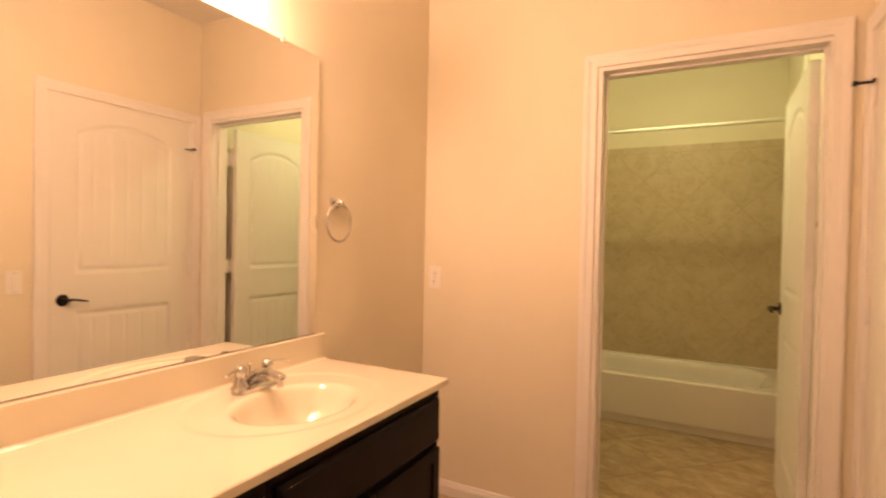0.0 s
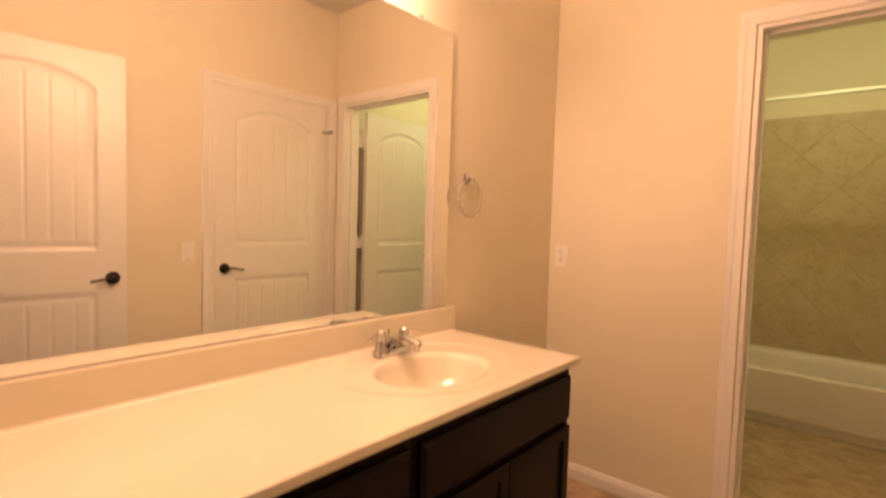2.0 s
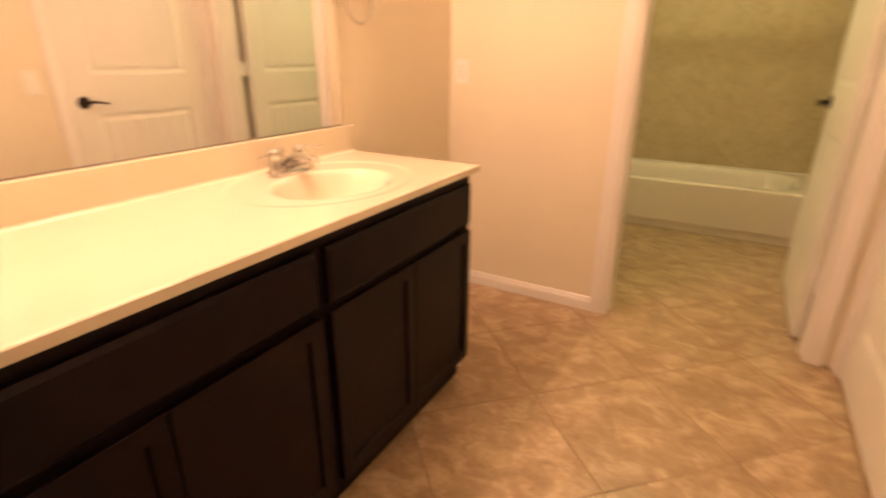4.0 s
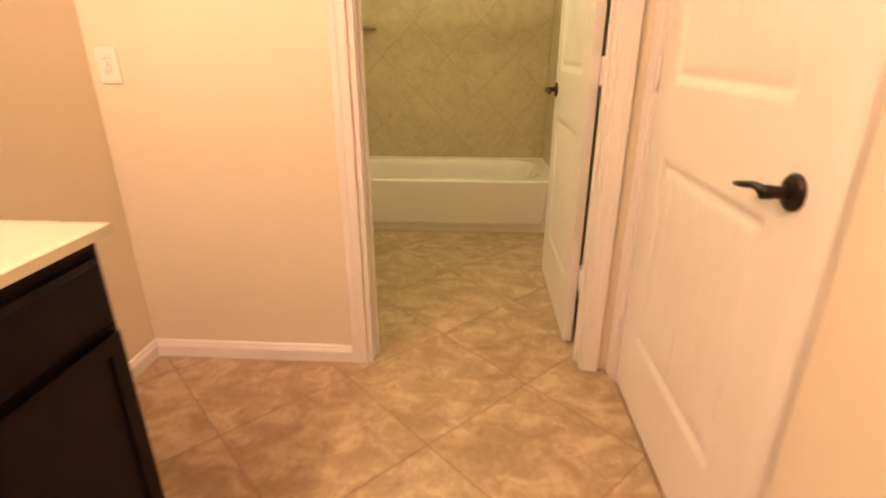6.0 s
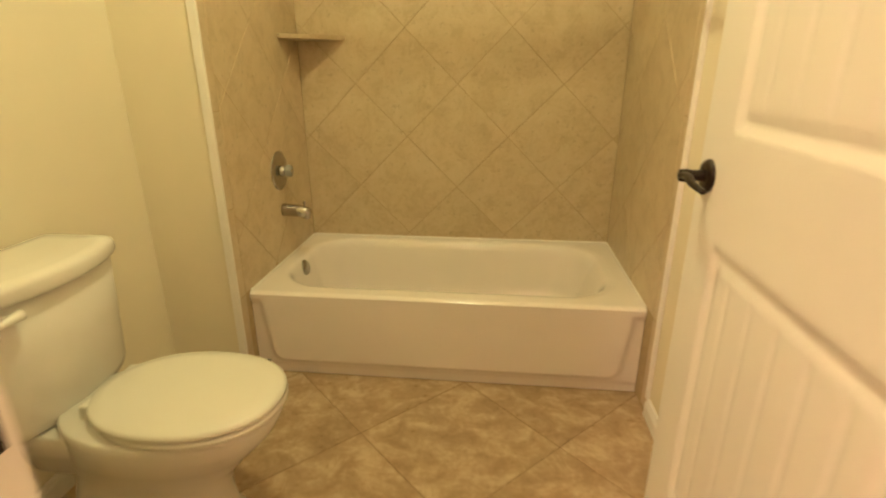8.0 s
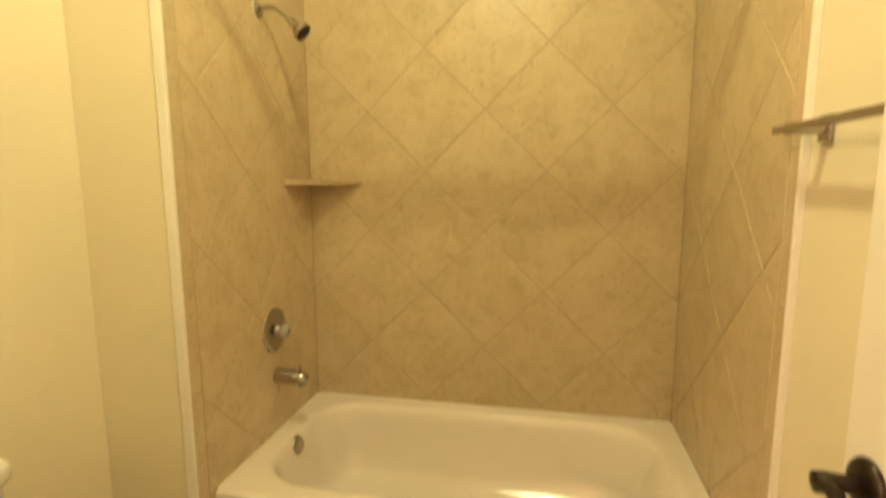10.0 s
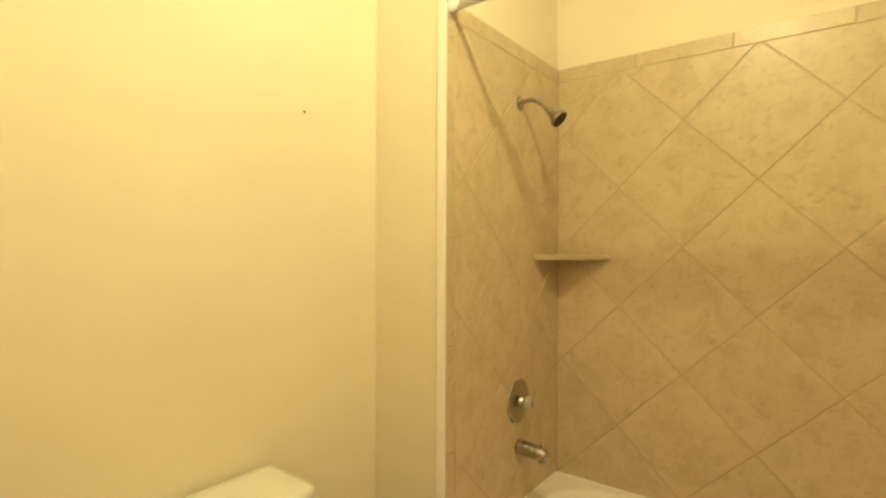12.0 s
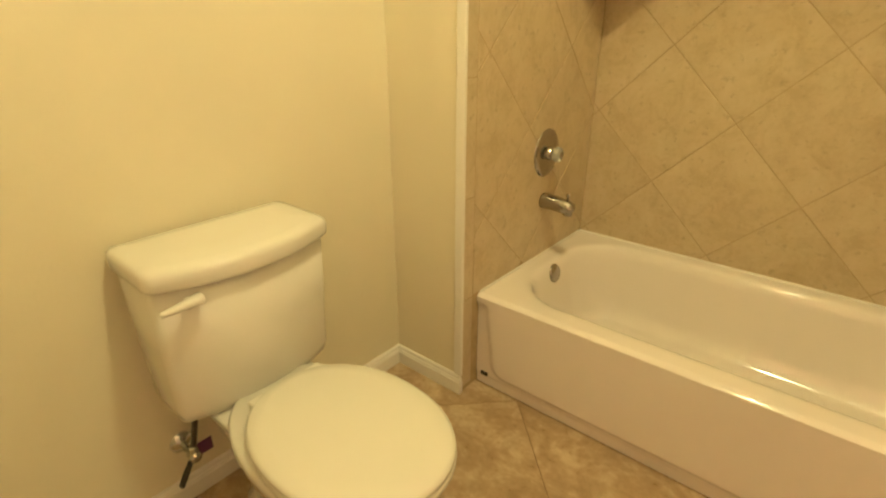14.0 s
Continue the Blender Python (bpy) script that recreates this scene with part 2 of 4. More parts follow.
BB = [(0, 0), (0.014, 0), (0.014, 0.046), (0.0115, 0.050), (0.0115, 0.055), (0.0085, 0.058), (0.0075, 0.067), (0.004, 0.071), (0, 0.071)]


def baseboard(p0, p1, out_dir, ends=(0, 0)):
    return tagged(link("baseboard", extrude_profile(BB, p0, p1, out_dir, ends), TRIM), "white painted moulded wooden baseboard", "baseboard", "", "structure")


baseboard((0, 0, 0), (0.815, 0, 0), (0, -1, 0), (-1, 0))
baseboard((0, -0.789, 0), (0, 0, 0), (1, 0, 0), (0, -1))
baseboard((0, 0.125, 0), (0, WING_Y, 0), (1, 0, 0), (-1, -1))
baseboard((0, WING_Y, 0), (WING_X, WING_Y, 0), (0, -1, 0), (-1, 1))
baseboard((WING_X, WING_Y, 0), (WING_X, WING_Y + 0.004, 0), (1, 0, 0), (1, 0))
baseboard((0, 0.125, 0), (0.815, 0.125, 0), (0, 1, 0), (-1, 0))
baseboard((EAST, 0.125, 0), (EAST, 1.448, 0), (-1, 0, 0), (-1, 0))
baseboard((EAST, -1.0, 0), (EAST, SOUTH, 0), (-1, 0, 0), (0, -1))

CS = [(0, 0), (0.009, 0), (0.0115, 0.003), (0.0125, 0.026), (0.0135, 0.032), (0.0155, 0.036), (0.0165, 0.046), (0.017, 0.054), (0.015, 0.058), (0, 0.058)]


def casing(axis, a0, a1, top, plane, out, name):
    """Moulded trim round three sides of an opening, in a wall at a fixed y (axis x) or x (axis y)."""
    e = empty(name, (a0, plane, 0) if axis == "x" else (plane, a0, 0), "white painted moulded door casing and jamb", "door trim", "", "structure")
    def P(a, z):
        return (a, plane, z) if axis == "x" else (plane, a, z)
    o = Vector((0, out, 0)) if axis == "x" else Vector((out, 0, 0))
    def strip(p0, p1, away, mit):
        bm = bmesh.new()
        q0, q1, w = Vector(p0), Vector(p1), Vector(away)
        run = (q1 - q0).normalized()
        r0 = [bm.verts.new(q0 + o * u + w * v - run * v * mit[0]) for u, v in CS]
        r1 = [bm.verts.new(q1 + o * u + w * v + run * v * mit[1]) for u, v in CS]
        k = len(CS)
        for i in range(k):
            bm.faces.new((r0[i], r0[(i + 1) % k], r1[(i + 1) % k], r1[i]))
        bm.faces.new(r0)
        bm.faces.new(r1)
        bmesh.ops.recalc_face_normals(bm, faces=bm.faces)
        return bm
    d = Vector((1, 0, 0)) if axis == "x" else Vector((0, 1, 0))
    part("casing", strip(P(a0, 0), P(a0, top), -d, (0, 1)), TRIM, e)
    part("casing", strip(P(a1, 0), P(a1, top), d, (0, 1)), TRIM, e)
    part("casing", strip(P(a0, top), P(a1, top), Vector((0, 0, 1)), (1, 1)), TRIM, e)
    return e


def frame_bath():
    e = casing("x", DX0 - 0.004, DX1 - 0.009, DZ + 0.002, 0.0, -1, "door_frame_1")
    part("jamb", boxes((DX0, DX0 + 0.016, -0.002, 0.127, 0, DZ)), TRIM, e)
    part("jamb", boxes((DX1 - 0.016, DX1, -0.002, 0.127, 0, DZ)), TRIM, e)
    part("head", boxes((DX0 + 0.016, DX1 - 0.016, -0.002, 0.127, DZ - 0.016, DZ)), TRIM, e)
    part("stop", boxes((DX0 + 0.016, DX0 + 0.027, 0.05, 0.084, 0, DZ - 0.016), bevel=0.002), TRIM, e)
    part("stop", boxes((DX1 - 0.027, DX1 - 0.016, 0.05, 0.084, 0, DZ - 0.016), bevel=0.002), TRIM, e)
    part("stop", boxes((DX0 + 0.027, DX1 - 0.027, 0.05, 0.084, DZ - 0.027, DZ - 0.016), bevel=0.002), TRIM, e)
    part("strike_plate", boxes((DX0 + 0.0155, DX0 + 0.018, 0.088, 0.116, 0.915, 0.980), bevel=0.0006), BRONZE, e, "dark bronze strike plate")
    settle(e)
    e2 = casing("x", DX0 - 0.004, DX1 + 0.004, DZ + 0.002, 0.125, 1, "door_frame_2")
    settle(e2)


def frame_closet():
    e = casing("y", CY0 - 0.004, CY1 + 0.004, CZ + 0.002, EAST, -1, "door_frame_3")
    part("jamb", boxes((EAST - 0.002, 1.94, CY0, CY0 + 0.014, 0, CZ)), TRIM, e)
    part("jamb", boxes((EAST - 0.002, 1.94, CY1 - 0.014, CY1, 0, CZ)), TRIM, e)
    part("head", boxes((EAST - 0.002, 1.94, CY0 + 0.014, CY1 - 0.014, CZ - 0.014, CZ)), TRIM, e)
    settle(e)


def frame_entrance():
    e = empty("door_frame_4", (EX1, SOUTH, 0), "white painted entrance door jamb", "door trim", "", "structure")
    part("jamb", boxes((EX0 + 0.0005, EX0 + 0.012, -2.432, SOUTH + 0.004, 0, EZ)), TRIM, e)
    part("jamb", boxes((EX1 - 0.016, EX1, -2.432, SOUTH + 0.002, 0, EZ)), TRIM, e)
    part("head", boxes((EX0 + 0.016, EX1 - 0.016, -2.432, SOUTH + 0.002, EZ - 0.016, EZ)), TRIM, e)
    settle(e)


frame_bath()
frame_closet()
frame_entrance()


# ---- doors ----
def door_face(w, h, t, margin=0.125):
    """One moulded skin of a two-panel arched plank door, relief towards -y at y = -t/2, as vertex and face lists."""
    nx, nz = int(w / 0.007), int(h / 0.011)
    X, Z = np.meshgrid(np.linspace(0, w, nx + 1), np.linspace(0, h, nz + 1))
    hw = w / 2 - margin
    u = X - w / 2
    def relief(z0, z1, rise):
        top = z1 - rise * (np.abs(u) / hw) ** 2
        d = np.minimum.reduce([hw - np.abs(u), Z - z0, (top - Z) * 0.97])
        r = np.interp(d, [-1, 0, 0.004, 0.014, 0.019, 0.034, 0.042, 1], [0, 0, -0.003, -0.0095, -0.0095, -0.0035, -0.003, -0.003])
        pitch = hw * 2 / 6
        v = np.abs(((u / pitch + 0.5) % 1) - 0.5) * pitch
        g = np.interp(v, [0, 0.0035, 0.007], [-0.0045, -0.002, 0]) * (d > 0.045)
        return r + g
    depth = relief(0.245, 0.845, 0.0) + relief(1.06, 1.935, 0.085)
    Y = -t / 2 - depth
    verts = np.stack([X, Y, Z], -1).reshape(-1, 3)
    i = np.arange(nz)[:, None] * (nx + 1) + np.arange(nx)[None]
    faces = np.stack([i, i + 1, i + nx + 2, i + nx + 1], -1).reshape(-1, 4)
    return verts, faces


def door_leaf(w, h, t, name, parent):
    v1, f1 = door_face(w, h, t)
    v2 = v1 * np.array([1, -1, 1])
    f2 = f1[:, ::-1] + len(v1)
    n = len(v1) * 2
    y = t / 2
    edge = np.array([[0, -y, 0], [w, -y, 0], [w, y, 0], [0, y, 0], [0, -y, h], [w, -y, h], [w, y, h], [0, y, h]])
    ef = [[n, n + 3, n + 7, n + 4], [n + 1, n + 5, n + 6, n + 2], [n, n + 1, n + 2, n + 3], [n + 4, n + 7, n + 6, n + 5]]
    me = bpy.data.meshes.new(name)
    me.from_pydata(np.concatenate([v1, v2, edge]).tolist(), [], f1.tolist() + f2.tolist() + ef)
    me.materials.append(DOORWHITE)
    me.shade_smooth()
    me.polygons.foreach_set("use_smooth", [True] * (len(f1) * 2) + [False] * 4)
    ob = new(name, me)
    ob.parent = parent
    return ob


def lever(parent, x, z, side, toward, t):
    """A dark lever handle on one face: side -1 or 1 of the leaf, the lever pointing along toward (-1 or 1)."""
    m = Matrix.Translation((x, side * t / 2, z)) @ Matrix.Rotation(-side * math.pi / 2, 4, "X")
    rose = part("rosette", lathe([(0, 0.001), (0.033, 0.0), (0.033, 0.004), (0.029, 0.009), (0.02, 0.011), (0.0, 0.011)], m), BRONZE, parent, "dark bronze door handle rosette", True)
    part("neck", lathe([(0.012, 0.008), (0.011, 0.03), (0.013, 0.044), (0.012, 0.056), (0, 0.058)], m), BRONZE, rose, "", True)
    y = side * (t / 2 + 0.050)
    pts = bend([(x, y, z), (x + toward * 0.03, y, z + 0.004), (x + toward * 0.07, y + side * 0.004, z - 0.003), (x + toward * 0.105, y - side * 0.004, z - 0.010)])
    k = len(pts)
    part("lever", tube(pts, [0.0105 - 0.004 * i / k for i in range(k)], flat=0.75), BRONZE, rose, "", True)


def door(name, w, h, m, label, knob_sides=((-1, 1), (1, 1)), hinge_side=-1, knob_z=0.915, backset=0.062):
    """A door in its own axes: hinge edge at x = 0, leaf along +x. hinge_side: the face on which the knuckles sit."""
    t = 0.035
    e = empty(name, (0, 0, 0), label, "door", "", "structure")
    leaf = door_leaf(w, h, t, "leaf", e)
    for side, toward in knob_sides:
        lever(e, w - backset, knob_z, side, -toward, t)
    part("latch", boxes((w - 0.001, w + 0.0015, -0.011, 0.011, knob_z - 0.03, knob_z + 0.03)), BRONZE, e, "dark bronze latch plate")
    for z in (0.30, 1.075, 1.83):
        y = hinge_side * t / 2
        hg = part("hinge", boxes((-0.0035, -0.0005, -t / 2 + 0.002, t / 2 - 0.002, z - 0.045, z + 0.045)), TRIM, e, "white painted butt hinge")
        part("knuckle", lathe([(0, -0.05), (0.0065, -0.047), (0.0065, 0.047), (0, 0.05)], Matrix.Translation((-0.003, y + hinge_side * 0.006, z)), 12), TRIM, hg, "", True)
    e.matrix_basis = m
    return e


# bath door: hinged at the east jamb, opened a right angle into the tub room
bath = door("door_1", 0.762, 2.045, pose(1.684, 0.178, 0.015, 0, 0, 90.0), "white two-panel arched plank door standing open", hinge_side=-1, knob_z=0.966, backset=0.05)
for z in (0.315, 1.09, 1.845):
    part("jamb_leaf", boxes((DX1 - 0.0185, DX1 - 0.0155, 0.092, 0.165, z - 0.045, z + 0.045)), TRIM, bath).matrix_parent_inverse = bath.matrix_basis.inverted()
# closet door: closed in the east wall, hinged next to the partition
closet = door("door_2", 0.813, 2.030, pose(EAST + 0.0185, CY1 - 0.017, 0.018, 0, 0, -90), "closed white two-panel arched plank closet door", ((-1, 1),), hinge_side=-1)
st = part("hinge_stop", tube([(0.005, -0.03, 1.862), (0.005, -0.075, 1.862)], 0.005), DARK, closet, "dark hinge-pin door stop", True)
part("pad", lathe([(0, 0), (0.010, 0), (0.010, 0.012), (0, 0.012)], Matrix.Translation((0.005, -0.075, 1.862)) @ Matrix.Rotation(math.pi / 2, 4, "X"), 14), DARK, st, "", True)
part("stop_arm", tube([(0.005, -0.03, 1.862), (0.04, -0.034, 1.862)], 0.0045), DARK, st, "", True)
# entrance door: swung back towards the east wall
door("door_3", 0.813, 2.030, pose(1.752, -2.232, 0.015, 0, 0, 94.5), "white two-panel arched plank door opened against the wall", hinge_side=-1)


# ---- vanity ----
def cabinet_front(parent, y0, y1, z0, z1, x, name, shaker=True):
    if not shaker:
        bm = boxes((x, x + 0.012, y0, y1, z0, z1))
        f = [q for q in bm.faces if q.normal.x > 0.9][0]
        r = bmesh.ops.inset_individual(bm, faces=[f], thickness=0.016, depth=0.007)
        return part(name, bm, ESPRESSO, parent)
    bm = boxes((x, x + 0.018, y0, y1, z0, z1), bevel=0.002)
    bm.faces.ensure_lookup_table()
    f = max((q for q in bm.faces if q.normal.x > 0.9), key=lambda q: q.calc_area())
    bmesh.ops.inset_individual(bm, faces=[f], thickness=0.052, depth=0.0)
    bmesh.ops.inset_individual(bm, faces=[f], thickness=0.006, depth=-0.008)
    return part(name, bm, ESPRESSO, parent)


def vanity_cabinet(y0, y1, label):
    e = empty("vanity_cabinet", (0.27, (y0 + y1) / 2, 0), label, "cabinet", "bathroom vanity cabinets")
    X = 0.532
    part("body", boxes((0.002, X - 0.02, y0, y1, 0.09, 0.660), (0.002, X - 0.02, y0, y0 + 0.016, 0.660, 0.816), (0.002, X - 0.02, y1 - 0.016, y1, 0.660, 0.816)), ESPRESSO, e)
    part("toe_kick", boxes((0.002, 0.498, y0, y1, 0, 0.0895)), ESPRESSO, e)
    st = 0.032
    part("stile", boxes((X - 0.0195, X, y0, y0 + st, 0.09, 0.816), bevel=0.001), ESPRESSO, e)
    part("stile", boxes((X - 0.0195, X, y1 - st, y1, 0.09, 0.816), bevel=0.001), ESPRESSO, e)
    part("rail", boxes((X - 0.0195, X - 0.001, y0 + st, y1 - st, 0.775, 0.816)), ESPRESSO, e)
    part("rail", boxes((X - 0.0195, X - 0.001, y0 + st, y1 - st, 0.605, 0.652)), ESPRESSO, e)
    part("rail", boxes((X - 0.0195, X - 0.001, y0 + st, y1 - st, 0.09, 0.13)), ESPRESSO, e)
    cabinet_front(e, y0 + 0.016, y1 - 0.016, 0.640, 0.782, X + 0.0005, "drawer_front", False)
    ym = (y0 + y1) / 2
    cabinet_front(e, y0 + 0.016, ym - 0.0015, 0.108, 0.618, X + 0.0005, "door")
    cabinet_front(e, ym + 0.0015, y1 - 0.016, 0.108, 0.618, X + 0.0005, "door")
    settle(e)
    return e


VY0, VYM, VY1 = -2.349, -1.560, -0.811
vanity_cabinet(VY0, VYM - 0.001, "dark espresso wooden vanity unit against the end wall")
cab = vanity_cabinet(VYM + 0.001, VY1, "dark espresso wooden vanity sink unit with label")
lb = part("sticker", boxes((0.504, 0.506, VY1 + 0.0003, VY1 + 0.013, 0.682, 0.794)), PAPER, cab, "white printed paper sticker")
for z0, z1 in ((0.767, 0.787), (0.732, 0.758), (0.690, 0.696)):
    part("print_bar", boxes((0.5061, 0.5066, VY1 + 0.004, VY1 + 0.010, z0, z1)), DARK, lb)
part("plastic_film", boxes((0.502, 0.505, VY1 + 0.0003, VY1 + 0.005, 0.12, 0.680)), PLATE, cab, "thin strip of protective film")
part("plastic_film", boxes((0.492, 0.505, VY1 + 0.0003, VY1 + 0.014, 0.03, 0.10), bevel=0.002), PLATE, cab, "thin strip of protective film")
settle(cab)

SINK = (0.300, -1.232)
FAUCET_Y = -1.212


def vanity_top():
    x0, x1, y0, y1, zt = 0.0015, 0.559, SOUTH + 0.0015, -0.789, 0.840
    nx, ny = 76, 200
    xs, ys = np.linspace(x0, x1, nx + 1), np.linspace(y0, y1, ny + 1)
    X, Y = np.meshgrid(xs, ys)
    rb = np.sqrt(((X - SINK[0]) / 0.146) ** 2 + ((Y - SINK[1]) / 0.184) ** 2)
    bowl = np.interp(rb, [0, 0.2, 0.5, 0.75, 0.9, 0.97, 1.03, 1.10, 5], [-0.128, -0.126, -0.112, -0.080, -0.040, -0.017, -0.0055, -0.0024, -0.0022])
    ro = np.sqrt(((X - SINK[0] + 0.035) / 0.232) ** 2 + ((Y - SINK[1]) / 0.285) ** 2)
    bowl = np.where(ro > 1.0, np.interp(ro, [1.0, 1.07], [-0.0022, 0.0]), np.minimum(bowl, -0.0022))
    Z = zt + bowl
    # rounded front edge and a cove up to the splash
    Z = Z - np.interp(x1 - X, [0, 0.003, 0.008], [0.002, 0.0005, 0.0])
    verts = np.stack([X, Y, Z], -1).reshape(-1, 3)
    i = np.arange(ny)[:, None] * (nx + 1) + np.arange(nx)[None]
    faces = np.stack([i, i + 1, i + nx + 2, i + nx + 1], -1).reshape(-1, 4)
    me = bpy.data.meshes.new("slab")
    n = len(verts)
    zb = 0.818
    front = [k * (nx + 1) + nx for k in range(ny + 1)]
    side = [ny * (nx + 1) + k for k in range(nx + 1)]
    extra, ef = [], []
    for loop in (front, side[::-1]):
        base = n + len(extra)
        extra += [[verts[k][0], verts[k][1], zb] for k in loop]
        ef += [[loop[j], base + j, base + j + 1, loop[j + 1]] for j in range(len(loop) - 1)]
    base = n + len(extra)
    extra += [[0.44, y0, zb], [x1, y0, zb], [x1, y1, zb], [0.44, y1, zb], [x0, y1 - 0.03, zb], [x1, y1 - 0.03, zb], [x1, y1, zb], [x0, y1, zb]]
    ef += [[base, base + 3, base + 2, base + 1], [base + 4, base + 7, base + 6, base + 5]]
    me.from_pydata(verts.tolist() + extra, [], faces.tolist() + ef)
    me.materials.append(MARBLE)
    me.polygons.foreach_set("use_smooth", [True] * len(faces) + [False] * len(ef))
    e = empty("countertop", (0.28, -1.5, 0.84), "cream cultured marble vanity top with moulded sink", "countertop")
    ob = new("slab", me)
    ob.parent = e
    part("backsplash", boxes((0.0015, 0.020, y0, y1, 0.843, 0.9385), bevel=0.004), MARBLE, e)
    bm = bmesh.new()
    arc = [(0.0195 + 0.012 * (1 - math.cos(a)), 0.8398 + 0.012 * (1 - math.sin(a))) for a in [math.pi / 2 * q / 8 for q in range(9)]]
    ra, rb2 = [bm.verts.new((x, y0, z)) for x, z in arc], [bm.verts.new((x, y1 - 0.001, z)) for x, z in arc]
    for q in range(8):
        bm.faces.new((ra[q], ra[q + 1], rb2[q + 1], rb2[q]))
    part("cove", bm, MARBLE, e, "", True)
    part("drain", lathe([(0.0, 0.0), (0.018, 0.0), (0.022, 0.003), (0.023, 0.0), (0.023, -0.004)], Matrix.Translation((SINK[0], SINK[1], 0.7145))), CHROME, e, "chrome sink drain", True)
    settle(e)


vanity_top()


def sink_faucet():
    fx, fy, z = 0.105, FAUCET_Y, 0.837
    e = empty("sink_faucet", (fx, fy, z), "chrome two-handle centerset sink faucet", "faucet")
    bm = bmesh.new()
    n = 32
    rings = []
    for s, h in ((1.0, 0.0), (1.0, 0.012), (0.9, 0.020), (0.7, 0.023)):
        rings.append([bm.verts.new((fx + 0.027 * s * math.cos(2 * math.pi * k / n), fy + (0.052 * (1 if math.sin(2 * math.pi * k / n) > 0 else -1) if abs(math.sin(2 * math.pi * k / n)) > 1e-6 else 0) + 0.027 * s * math.sin(2 * math.pi * k / n), z + h)) for k in range(n)])
    for a, b in zip(rings, rings[1:]):
        for k in range(n):
            bm.faces.new((a[k], a[(k + 1) % n], b[(k + 1) % n], b[k]))
    bm.faces.new(rings[-1])
    part("base", bm, CHROME, e, "", True)
    # a broad hump that narrows and reaches over the bowl
    pts = bend([(fx - 0.016, fy, z + 0.010), (fx - 0.002, fy, z + 0.034), (fx + 0.034, fy, z + 0.052), (fx + 0.082, fy, z + 0.056), (fx + 0.116, fy, z + 0.050)])
    k = len(pts)
    sp = part("spout", tube(pts, [0.031 - 0.015 * min(1, 1.25 * i / k) for i in range(k)], 20, flat=0.82), CHROME, e, "", True)
    part("aerator", lathe([(0, -0.024), (0.0095, -0.024), (0.011, -0.020), (0.0115, 0.0)], Matrix.Translation((fx + 0.108, fy, z + 0.048)), 16), CHROME, sp, "", True)
    part("lift_rod", lathe([(0.0025, 0.02), (0.0025, 0.068), (0.006, 0.070), (0.006, 0.078), (0, 0.080)], Matrix.Translation((fx - 0.022, fy, z)), 12), CHROME, e, "", True)
    for s in (-1, 1):
        y = fy + s * 0.051
        hd = part("handle_post", lathe([(0.024, 0.014), (0.0235, 0.022), (0.019, 0.034), (0.0155, 0.052), (0.0165, 0.060), (0.018, 0.066), (0.015, 0.078), (0.007, 0.084), (0, 0.085)], Matrix.Translation((fx, y, z))), CHROME, e, "", True)
        lp = bend([(fx, y, z + 0.068), (fx + 0.006, y + s * 0.022, z + 0.074), (fx + 0.014, y + s * 0.048, z + 0.072), (fx + 0.020, y + s * 0.070, z + 0.068)])
        n = len(lp)
        part("lever", tube(lp, [0.010 - 0.004 * math.sin(math.pi * 0.75 * i / n) for i in range(n)], flat=0.62), CHROME, hd, "", True)
    settle(e)


sink_faucet()


def wall_mirror():
    e = empty("wall_mirror", (0.004, -1.5, 0.942), "large frameless wall mirror above the vanity", "mirror")
    part("glass", boxes((0.0015, 0.007, SOUTH + 0.002, -0.837, 0.9425, 1.989)), SILVER, e)
    part("channel", boxes((0.0012, 0.0095, SOUTH + 0.002, -0.837, 0.9395, 0.9423)), NICKEL, e, "thin metal bottom channel")
    for y in (-1.02, -2.0):
        part("clip", boxes((0.001, 0.011, y - 0.010, y + 0.010, 1.980, 1.999), bevel=0.002), ACRYLIC, e, "clear plastic mirror clip")
    settle(e)


wall_mirror()


def vanity_light():
    yc, w, z = -1.51, 0.62, 2.125
    e = empty("vanity_light", (0.0, yc, z), "chrome bathroom light bar with lit globe bulbs", "wall lamp")
    for k, (d, h, l) in enumerate(((0.014, 0.058, w / 2), (0.026, 0.050, w / 2 - 0.010), (0.036, 0.042, w / 2 - 0.020), (0.044, 0.034, w / 2 - 0.030))):
        part("back_plate" if k == 0 else "step", boxes((0.001 if k == 0 else d - 0.013, d, yc - l, yc + l, z - h, z + h), bevel=0.0015), CHROME, e)
    for i in range(4):
        y = yc + (i - 1.5) * 0.152
        mx = Matrix.Translation((0.044, y, z)) @ Matrix.Rotation(math.pi / 2, 4, "Y")
        b = part("globe_bulb", lathe([(0.016, 0.012)] + [(0.040 * math.sin(a), 0.060 - 0.040 * math.cos(a)) for a in [math.pi * q / 12 for q in range(3, 13)]], mx, 20), BULB, e, "glowing round bulb", True)
        part("socket", lathe([(0.024, 0.0), (0.024, 0.010), (0.019, 0.016), (0.0, 0.016)], mx, 20), CHROME, b, "", True)
    settle(e)


vanity_light()


